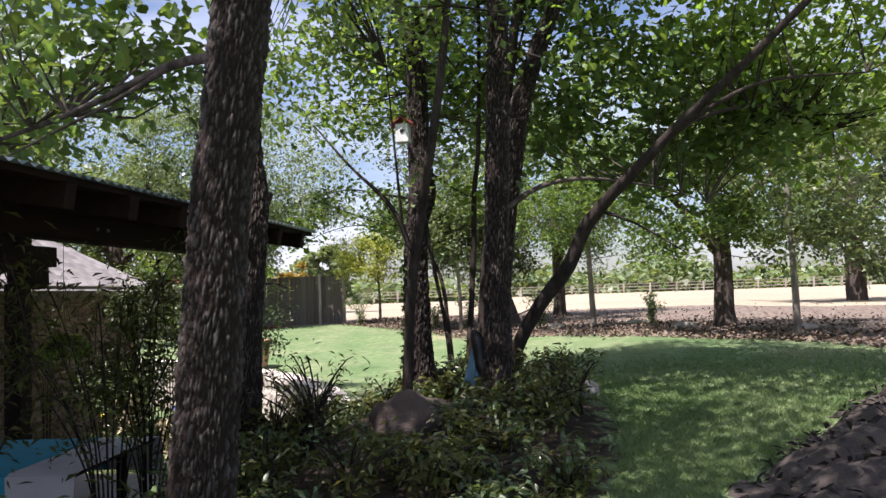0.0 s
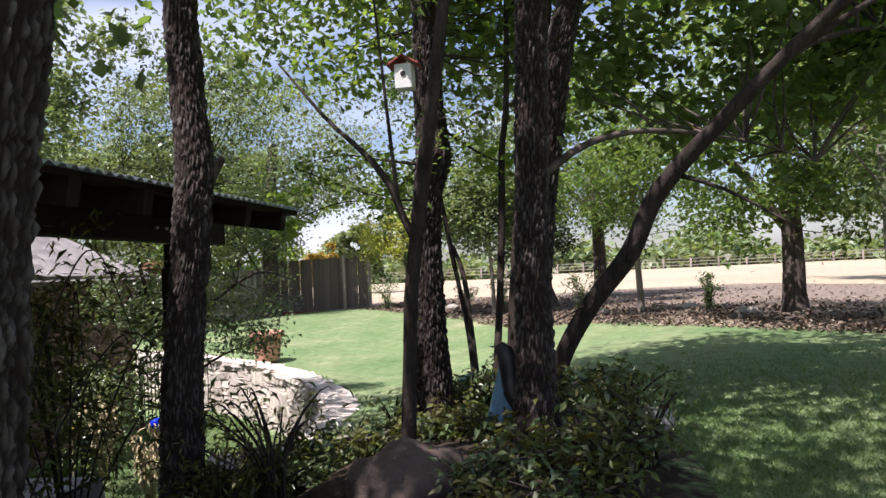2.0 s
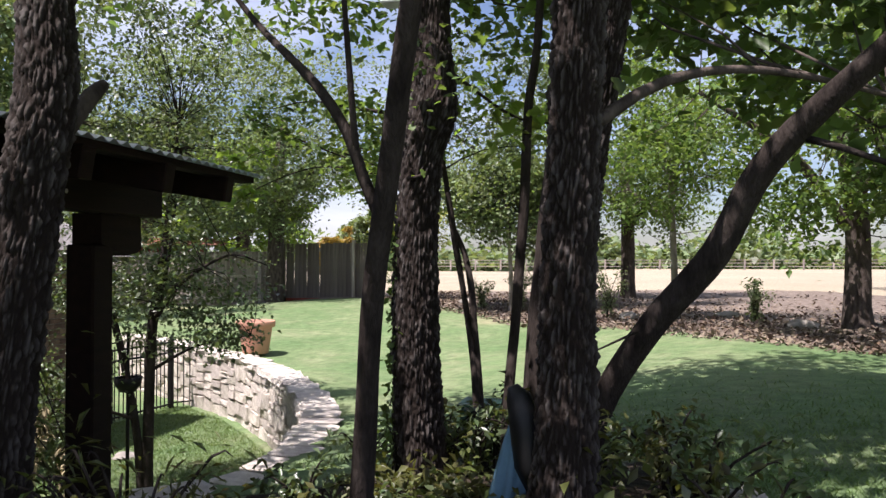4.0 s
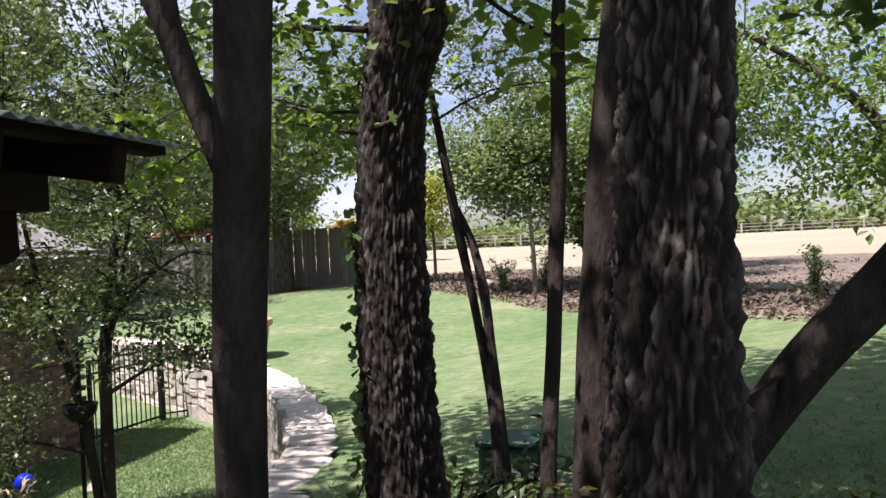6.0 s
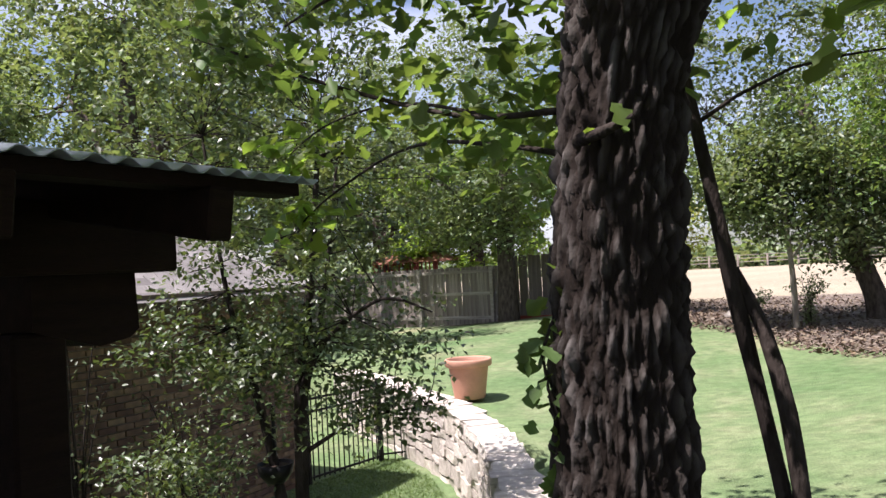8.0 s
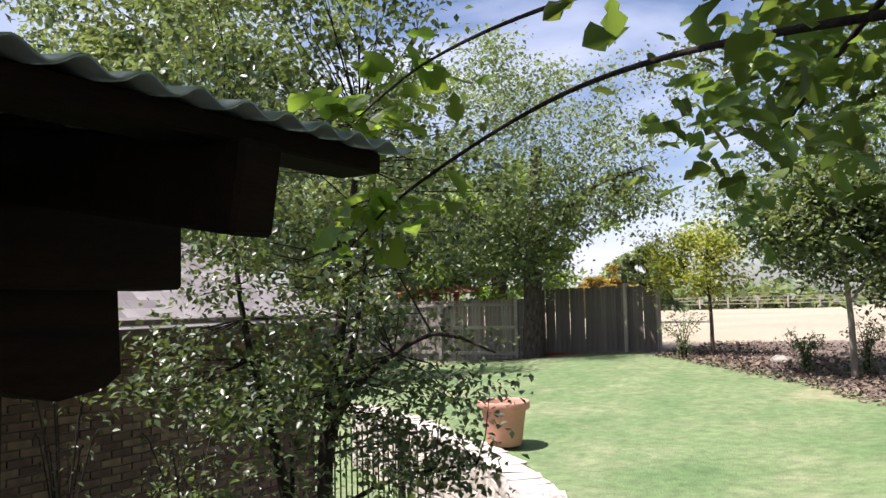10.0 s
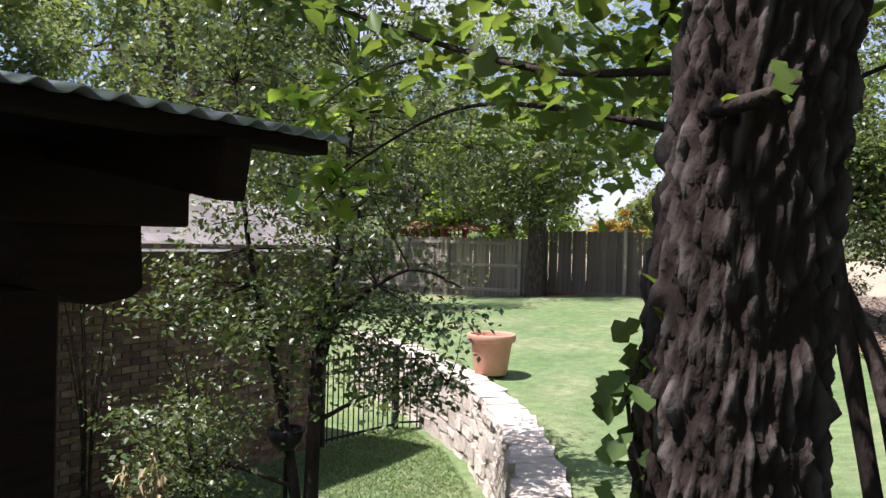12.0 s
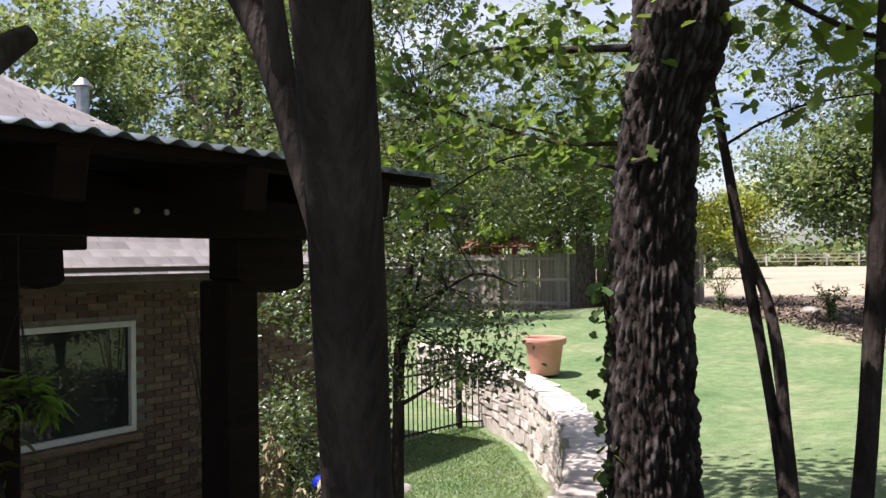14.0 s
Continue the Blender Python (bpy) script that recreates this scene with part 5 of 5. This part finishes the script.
for i, (x, y, r, h, n, st) in enumerate(((-2.15, 4.7, 1.0, 2.7, 1500, 11), (-2.3, 5.5, 0.7, 2.3, 2000, 14), (-2.3, 3.3, 0.9, 2.5, 450, 6))):
    shrub((x, y, gz(x, y)), r, h, n, LEAF_BUSH, 80 + i, "tall arching shrub with narrow olive and bronze leaves", st, 0.085, aspect=0.22, arch=0.25, start=0.52)
rs = random.Random(21)
for i in range(84):
    a, d = rs.uniform(0, 2 * math.pi), rs.uniform(0.2, 1.0) ** 0.6
    x, y = -0.25 + 1.55 * d * math.cos(a), 4.9 + 2.6 * d * math.sin(a)
    if y > 3.2 or x < -0.1:
        near = min(math.hypot(x - px, y - py) for px, py in ((0.9, -0.7), (0.85, 1.1), (0.65, 3.2), (0.5, 4.3), (0.37, 4.9), (0.13, 5.5), (-0.3, 5.95), (-0.67, 6.19)))
        h = rs.uniform(0.22, 0.42)
        if near < 0.5:
            h = 0.14
        shrub((x, y, gz(x, y)), rs.uniform(0.22, 0.36), h, 260, (LEAF_BUSH, LEAF_HOLLY)[i % 2], 1000 + i, "low leafy groundcover plant on the mound", 7, 0.06, aspect=0.5, category="plant", start=0.1)
for i in range(14):
    x, y = -1.0 - rs.uniform(0, 1.2), rs.uniform(2.4, 5.3)
    shrub((x, y, gz(x, y)), 0.38, rs.uniform(0.35, 0.7), 380, LEAF_BUSH if i % 2 else LEAF_HOLLY, 160 + i, "dark leafy shrub on the bank above the patio", 8, 0.06, aspect=0.4, category="shrub", start=0.1)
for i in range(5):   # airy twiggy growth in front of the stone wall
    x, y = -0.95 + rs.uniform(-0.3, 0.3), 4.9 + rs.uniform(-0.4, 0.4)
    shrub((x, y, gz(x, y)), 0.45, rs.uniform(0.5, 0.7), 160, LEAF_BUSH, 180 + i, "airy twiggy shrub in front of the stone wall", 9, 0.06, aspect=0.2, start=0.3)
for i, (x, y, h) in enumerate(((-5.2, 23.4, 1.1), (-1.6, 21.6, 0.9), (0.5, 19.4, 1.0), (2.9, 16.6, 0.7), (9.5, 12.4, 1.2), (-2.6, 22.0, 0.7), (7.4, 13.6, 0.6))):
    shrub((x, y, gz(x, y)), h * 0.5, h, 700, LEAF_FAR, 200 + i, "small wild shrub at the edge of the leaf litter", 9, 0.07, aspect=0.5, start=0.2)


def boulder(at, size, seed, mat, label, squash=(1, 0.75, 0.6)):
    bm = bmesh.new()
    bmesh.ops.create_icosphere(bm, subdivisions=3, radius=size)
    for v in bm.verts:
        v.co *= 1 + 0.32 * noise.noise(v.co / size * 1.3 + Vector((seed, 0, 0))) + 0.08 * noise.noise(v.co / size * 5 + Vector((seed, 3, 0)))
        v.co = Vector((v.co.x * squash[0], v.co.y * squash[1], v.co.z * squash[2]))
    ob = part("boulder", bm, mat, None, label, smooth=True, category="rock")
    ob.matrix_world = pose(*at, 0, 0, seed * 40)
    return ob


boulder((-0.02, 4.85, gz(-0.02, 4.85) + 0.06), 0.3, 1, material("red_sandstone", (0.11, 0.08, 0.066), 0.9, spread=0.3, scale=6, fine=50, bump=0.7), "reddish-brown boulder among plants on the mound")
boulder((1.2, 6.3, gz(1.2, 6.3) + 0.03), 0.16, 2, FIELD_ROCK, "small grey rock at the foot of the mound")
boulder((-5.45, 11.8, LOW + 0.0), 0.22, 3, FIELD_ROCK, "flat pale rock on the lower lawn", (1, 0.8, 0.25))
for i, (x, y) in enumerate(((2.7, 18.2), (5.2, 13.9), (0.9, 18.6), (7.0, 12.9), (-3.2, 23.0), (3.4, 15.6))):
    boulder((x, y, gz(x, y) + 0.03), 0.2, 4 + i, FIELD_ROCK, "pale rock edging the leaf litter", (1.2, 0.8, 0.5))


# ---- hammock gathered at the oak ----
def hammock():
    h = group("hammock", (0.36, 5.72, 1.13), "pale blue hammock hanging gathered from a black strap on the oak", "hammock")
    verts, faces = [], []
    n, rows = 40, 12
    for i in range(rows):
        t = i / (rows - 1)
        z = -0.06 - 0.5 * t
        for k in range(n):
            a = 2 * math.pi * k / n
            pl = 1 + 0.22 * math.sin(a * 7 + t)
            rx, ry = (0.02 + 0.075 * t ** 0.8) * pl, (0.02 + 0.05 * t) * pl
            verts.append((rx * math.cos(a) - 0.05 * t, ry * math.sin(a) + 0.05 * t, z - 0.05 * t * math.cos(a)))
    for i in range(rows - 1):
        for k in range(n):
            a, b = i * n + k, i * n + (k + 1) % n
            faces.append((a, b, b + n, a + n))
    mesh_object("canvas", verts, faces, BLUE_SAIL, h, smooth=True)
    v, f = tube([(-0.02, 0, 0.06, 0.02), (0.0, 0, 0.02, 0.045), (0.03, -0.01, -0.08, 0.06), (0.05, -0.02, -0.22, 0.055), (0.06, -0.02, -0.32, 0.02)], 12, 0.3, 4)
    mesh_object("strap_knot", v, f, BLACK, h, "black bundled strap", smooth=True)
    v, f = tube(spline([(-0.05, 0.06, -0.56, 0.05), (-0.3, 0.3, -0.72, 0.07), (-0.55, 0.65, -0.68, 0.05)], 0.05), 12, 0.3, 5)
    mesh_object("hammock_bed", v, f, material("rust_canvas", (0.20, 0.08, 0.04), 0.85, spread=0.2, scale=5, fine=60, bump=0.2), h, "sagging rust-brown fabric", smooth=True)


hammock()


# ---- birdhouse hung among the leaves ----
def birdhouse():
    at = (-0.31, 6.42, 2.86)
    b = group("birdhouse", at, "small white birdhouse with a dark red roof hanging from a branch", "birdhouse")
    part("body", box_bm(0.12, 0.11, 0.17, 0.006), WHITE, b)
    for sg in (-1, 1):
        bm = box_bm(0.13, 0.16, 0.014, 0.003)
        bm.transform(Matrix.Translation((sg * 0.05, 0, 0.185)) @ pose(0, 0, 0, 0, sg * 32, 0))
        part("roof_board", bm, PAINT_RED, b, "dark red roof board")
    bm = bmesh.new()
    bmesh.ops.create_cone(bm, cap_ends=True, segments=16, radius1=0.018, radius2=0.018, depth=0.008, matrix=pose(0, -0.056, 0.1, 90, 0, 0))
    part("entrance_hole", bm, BLACK, b, "round dark entrance")
    v, f = tube([(0, 0, 0.2, 0.002), (0.03, 0.2, 0.8, 0.002), (0.05, 0.42, 1.35, 0.002)], 5)
    mesh_object("hanging_wire", v, f, IRON, b)


birdhouse()


# ---- utility box on the lawn ----
def utility_box():
    x, y = -0.25, 8.6
    b = group("utility_box", (x, y, gz(x, y)), "low dark green utility box with a pale lid on the lawn", "utility box")
    part("body", box_bm(0.34, 0.26, 0.26, 0.02), GREEN_BOX, b)
    part("lid", box_bm(0.37, 0.29, 0.035, 0.01, (0, 0, 0.262)), GREEN_BOX, b, "overhanging green lid")
    part("label_plate", box_bm(0.14, 0.006, 0.07, 0.002, (0.06, -0.134, 0.1)), WHITE, b, "pale blank plate")


utility_box()


# ---- garden ornaments by the patio ----
def gazing_ball():
    g = group("gazing_ball", (-3.86, 9.0, LOW), "cobalt blue glass gazing ball on a wire stand", "garden ornament")
    bm = bmesh.new()
    bmesh.ops.create_uvsphere(bm, u_segments=28, v_segments=18, radius=0.065, matrix=Matrix.Translation((0, 0, 0.97)))
    part("ball", bm, BLUE_GLASS, g, smooth=True)
    v, f = tube([(0, 0, 0, 0.007), (0, 0, 0.9, 0.007)], 8)
    mesh_object("stake", v, f, IRON, g)
    for k in range(3):
        a = k * 2.09
        v, f = tube([(0, 0, 0.85, 0.004), (0.06 * math.cos(a), 0.06 * math.sin(a), 0.91, 0.004), (0.085 * math.cos(a), 0.085 * math.sin(a), 1.0, 0.004), (0.1 * math.cos(a), 0.1 * math.sin(a), 1.04, 0.003)], 6)
        mesh_object("prong", v, f, STEEL, g, "bright wire prong")


gazing_ball()


def hanging_bowl():
    g = group("plant_stand", (-4.25, 10.08, LOW), "black iron pole carrying a dark bowl planter", "plant stand")
    v, f = tube([(0, 0, 0, 0.02), (0, 0, 1.75, 0.016)], 10)
    mesh_object("pole", v, f, IRON, g)
    v, f = lathe([(0.0, 1.16), (0.07, 1.17), (0.115, 1.23), (0.135, 1.3), (0.145, 1.3), (0.13, 1.22), (0.075, 1.15), (0.0, 1.14)], 28)
    mesh_object("bowl", v, f, IRON, g, smooth=True)
    v, f = lathe([(0.12, 1.275), (0.0, 1.29)], 20)
    mesh_object("soil", v, f, SOIL, g)


hanging_bowl()


def dry_plant(at, seed):
    root = group("dried_plant", at, "tall dried straw-coloured flower stalks", "plant")
    rng = np.random.default_rng(seed)
    tips = []
    for s in range(14):
        a = rng.uniform(0, 6.28)
        top = rng.uniform(0.5, 0.95)
        line = [(0.03 * math.cos(a), 0.03 * math.sin(a), 0, 0.006), (0.08 * math.cos(a), 0.08 * math.sin(a), top * 0.6, 0.005), (0.16 * math.cos(a), 0.16 * math.sin(a), top, 0.003)]
        v, f = tube(line, 5)
        mesh_object("stalk", v, f, STRAW, root, smooth=True)
        tips += [np.array(line[1][:3]) * (1 - t) + np.array(line[2][:3]) * t for t in (0.2, 0.5, 0.8, 1.0)]
    c = np.repeat(np.array(tips), 6, axis=0)
    leaves("dry_leaves", c + rng.normal(0, 0.02, c.shape), 0.09, STRAW, root, rng, droop=1.8, aspect=0.35)


dry_plant((-4.6, 9.1, LOW + 0.35), 301)
dry_plant((-3.8, 8.75, LOW + 0.1), 302)
def wall_shrub(at, seed, h, n):
    return shrub(at, 0.55, h, n, LEAF_HOLLY, seed, "small-leaved evergreen shrub against the brick wall", 10, 0.05, aspect=0.5, start=0.15)


wall_shrub((-5.9, 10.6, LOW), 310, 1.9, 700)
wall_shrub((-5.3, 10.3, LOW), 311, 1.4, 600)
wall_shrub((-6.2, 9.7, LOW), 312, 2.6, 260)


def yellow_marker():
    g = group("garden_marker", (-4.85, 8.95, LOW), "small yellow plastic marker on a thin stake", "garden marker")
    part("stake", box_bm(0.012, 0.012, 0.86, 0.002), STRAW, g)
    v, f = lathe([(0.0, 0.86), (0.035, 0.865), (0.042, 0.9), (0.038, 0.935), (0.0, 0.94)], 16)
    mesh_object("head", v, f, YELLOW, g, smooth=True)


yellow_marker()


def covered_table():
    """Long patio table under a turquoise and white cloth."""
    t = group("patio_table", (-4.3, 5.3, -0.45), "long patio table under a turquoise and white striped cloth", "table", turn=96)
    for x in (-0.6, 0.6):
        for y in (-1.5, 1.5):
            part("leg", box_bm(0.07, 0.07, 0.7, 0.006, (x, y, 0)), DARK_WOOD, t)
    part("tabletop", box_bm(1.5, 3.5, 0.04, 0.01, (0, 0, 0.7)), DARK_WOOD, t)
    cl = group("tablecloth", (-4.3, 5.3, 0.29), "turquoise and white striped tablecloth draped over the patio table", "tablecloth", turn=96)
    edges = np.linspace(-1.8, 1.8, 8)
    for k in range(7):
        y0, y1 = edges[k], edges[k + 1]
        prof = [(-0.80, -0.30), (-0.78, -0.15), (-0.765, -0.01), (-0.70, 0.012), (0.70, 0.012), (0.765, -0.01), (0.78, -0.15), (0.80, -0.30)]
        verts, faces = [], []
        for j in range(7):
            y = y0 + (y1 - y0) * j / 6
            for i, (x, z) in enumerate(prof):
                w = 0.02 * math.sin(y * 9 + i) if i in (0, 1, 6, 7) else 0.004 * math.sin(y * 3 + x * 4)
                verts.append((x + w, y, z))
        m = len(prof)
        for j in range(6):
            for i in range(m - 1):
                a = j * m + i
                faces.append((a, a + 1, a + m + 1, a + m))
        mesh_object("stripe", verts, faces, CLOTH_WHITE if k in (0, 3, 6) else CLOTH, cl, "white stripe" if k in (0, 3, 6) else "turquoise stripe", smooth=True)


covered_table()


def mulch_heap():
    verts, faces = [], []
    n, m = 60, 24
    for i in range(n):
        t = i / (n - 1)
        cx, cy = 2.1 + 2.75 * t, 3.3 + 3.9 * t
        for k in range(m):
            u = k / (m - 1) * 2 - 1
            x, y = cx + 0.95 * u * 0.82 + 0.35, cy - 0.95 * u * 0.57 - 0.25
            z = gz(x, y) - 0.03 + 0.36 * max(0, 1 - u * u) ** 0.8 * min(1, 4 * t + 0.2) * min(1, 4 * (1 - t) + 0.2) + 0.07 * noise.noise((x * 5, y * 5, 1)) + 0.03 * noise.noise((x * 14, y * 14, 2))
            verts.append((x, y, z))
    for i in range(n - 1):
        for k in range(m - 1):
            a = i * m + k
            faces.append((a, a + m, a + m + 1, a + 1))
    heap = mesh_object("mulch_heap", verts, faces, MULCH, None, "long dark heap of bark mulch and dead leaves on the grass", smooth=True, category="mulch heap")
    rng = np.random.default_rng(33)
    p = np.array(verts)
    k = rng.integers(0, len(p), 2600)
    leaves("chips", p[k] + np.abs(rng.normal(0, 0.02, (2600, 3))), 0.075, MULCH, heap, rng, droop=0.2, aspect=0.5)


mulch_heap()


def leaf_litter():
    rng = np.random.default_rng(44)
    x = rng.uniform(-6, 16, 26000)
    y = border_y(x) + rng.exponential(4.0, 26000) - 0.5
    k = (y < 30)
    x, y = x[k], y[k]
    leaves("leaf_litter", np.stack([x, y, ground_z(x, y) + rng.uniform(0.0, 0.04, len(x))], 1), 0.085, DRY_LEAF, None, rng, droop=0.0, aspect=0.7,
           label="brown fallen leaves and twigs under the trees", kind="stuff", category="leaf litter")


leaf_litter()


def grass():
    """Single-blade tufts over the lawns, thinner with distance."""
    rng = np.random.default_rng(55)
    x, y = rng.uniform(-4.5, 8, 420000), 3.4 + rng.exponential(3.2, 420000)
    keep = rng.uniform(0, 1, 420000) < np.clip((5.5 / y) ** 2, 0, 1) * np.clip((11 - y) / 4, 0, 1)
    x, y = x[keep], y[keep]
    xl, yl = rng.uniform(-6.9, -2.3, 60000), rng.uniform(8.1, 15, 60000)
    k = lower_mask(xl + 0.05, yl + 0.05)
    x, y = np.concatenate([x, xl[k]]), np.concatenate([y, yl[k]])
    low = lower_mask(x + 0.1, y + 0.1)
    up = ~lower_mask(x - 0.42, y - 0.34)
    bed = ((x + 0.35) / 1.75) ** 2 + ((y - 5.1) / 3.0) ** 2 < 1.0
    heap = (x > 1.6 + 0.7 * (y - 3.5)) & (y < 7.4) & (x > 1.5)
    ok = (low | up) & ~bed & ~heap & (y < border_y(x) - 0.1) & (y < 24.5) & ~((y < 8.2) & (x < -0.5)) & ~((y < 16) & (x < -7.1))
    x, y = x[ok], y[ok]
    n = len(x)
    z = ground_z(x, y)
    h = rng.uniform(0.015, 0.042, n)
    a = rng.uniform(0, 2 * np.pi, n)
    w = 0.0035 + 0.0006 * np.maximum(0, y - 4)
    dx, dy = np.cos(a) * w, np.sin(a) * w
    lx, ly = rng.normal(0, 0.028, n), rng.normal(0, 0.028, n)
    v = np.stack([np.stack([x - dx, y - dy, z], 1), np.stack([x + dx, y + dy, z], 1), np.stack([x + lx, y + ly, z + h], 1)], 1).reshape(-1, 3)
    raw_tris("grass", v, np.arange(n * 3), GRASS, None, "mown green lawn grass blades", "stuff", "grass")


grass()


# ---- hanging fern under the patio cover ----
def hanging_basket():
    g = group("hanging_basket", (-3.92, 6.78, 0.98), "wire hanging basket with a pale spider plant", "hanging plant")
    v, f = lathe([(0.0, 0.0), (0.08, 0.01), (0.13, 0.08), (0.15, 0.14), (0.14, 0.14), (0.0, 0.12)], 24)
    mesh_object("basket", v, f, BARK_SMOOTH, g, smooth=True)
    for k in range(3):
        a = 2.09 * k
        v, f = tube([(0.14 * math.cos(a), 0.14 * math.sin(a), 0.14, 0.003), (0, 0, 0.62, 0.003), (0, 0, 1.2, 0.003)], 5)
        mesh_object("chain", v, f, IRON, g)
    rng = np.random.default_rng(90)
    n = 260
    a = rng.uniform(0, 6.28, n)
    r = rng.uniform(0.0, 0.22, n)
    leaves("foliage", np.stack([r * np.cos(a), r * np.sin(a), 0.2 - 0.5 * r + rng.normal(0, 0.03, n)], 1), 0.16, LEAF_SUN, g, rng, droop=1.0, aspect=0.14)


hanging_basket()


# ---- things beyond the cedar fence ----
def red_pavilion():
    r = group("garden_pavilion", (-15.3, 28.6, gz(-15.3, 28.6)), "red-painted timber pavilion behind the cedar fence", "pavilion")
    for x in (-1.3, -0.45, 0.45, 1.3):
        part("post", box_bm(0.1, 0.1, 2.0, 0.006, (x, 0, 0)), PAINT_RED, r)
    part("rail", box_bm(2.8, 0.08, 0.1, 0.005, (0, 0, 1.5)), PAINT_RED, r)
    for k in range(16):
        part("baluster", box_bm(0.04, 0.04, 0.5, 0.003, (-1.2 + 0.16 * k, 0, 1.5)), PAINT_RED, r)
    bm = bmesh.new()
    c = [bm.verts.new(v) for v in ((-1.6, -0.3, 2.0), (1.6, -0.3, 2.0), (1.6, 1.8, 2.0), (-1.6, 1.8, 2.0), (-0.7, 0.75, 2.42), (0.7, 0.75, 2.42))]
    for f in ((0, 1, 5, 4), (1, 2, 5), (2, 3, 4, 5), (3, 0, 4), (3, 2, 1, 0)):
        bm.faces.new([c[i] for i in f])
    part("roof", bm, material("red_shingle", (0.30, 0.13, 0.09), 0.9, spread=0.3, scale=8, fine=60, bump=0.4), r, "faded red shingle roof")


red_pavilion()


def field_fence():
    f = group("field_fence", (0, 112, 0.7), "distant dark post and rail fence along the field", "fence")
    me = part("post", box_bm(0.22, 0.2, 1.5, 0, (-120, 0, 0)), FENCE, f).data
    for k in range(1, 70):
        ob = new("post", me)
        ob.parent = f
        ob.matrix_parent_inverse = Matrix.Identity(4)
        ob.matrix_basis = Matrix.Translation((3.6 * k, 0, 0))
    for z in (0.5, 0.95, 1.35):
        part("rail", box_bm(250, 0.06, 0.09, 0, (5, 0, z)), FENCE, f)


field_fence()


# ---- bricks of the house wall, last ----
def bricks():
    me = brick_mesh(0.09, BRICK_L, BRICK_H)
    rng = random.Random(9)
    parts_made = 0
    verts, faces = [], []
    o = Vector((HX, 9.0, LOW))
    z = LOW + 0.01
    course = 0
    while z < 1.55:
        y = 4.0 + (0.106 if course % 2 else 0.0)
        while y < HY1 - 0.05:
            yc = y + BRICK_L / 2
            inside = 7.75 < yc < 9.45 and 0.04 < z < 1.30
            if not inside:
                x = HX - 0.035 + rng.uniform(-0.003, 0.003)
                if parts_made < 300 and 9.5 < y < 11.1 and -0.5 < z:
                    ob = new("brick", me)
                    ob.parent = HOUSE_WALL
                    ob.matrix_parent_inverse = Matrix.Identity(4)
                    ob.matrix_basis = Matrix.Translation((x - o.x, yc - o.y, z - o.z))
                    parts_made += 1
                else:
                    b = len(verts)
                    for sx, sy, sz in ((-1, -1, 0), (1, -1, 0), (1, 1, 0), (-1, 1, 0), (-1, -1, 1), (1, -1, 1), (1, 1, 1), (-1, 1, 1)):
                        verts.append((x - o.x + sx * 0.045, yc - o.y + sy * BRICK_L / 2, z - o.z + sz * BRICK_H))
                    faces += [tuple(b + i for i in q) for q in ((1, 2, 6, 5), (4, 5, 6, 7), (0, 1, 5, 4), (3, 2, 6, 7)[::-1], (0, 1, 2, 3)[::-1])]
            y += BRICK_L + JOINT
        z += BRICK_H + JOINT
        course += 1
    mesh_object("brickwork", verts, faces, BRICK_MASS, HOUSE, kind="stuff")


bricks()
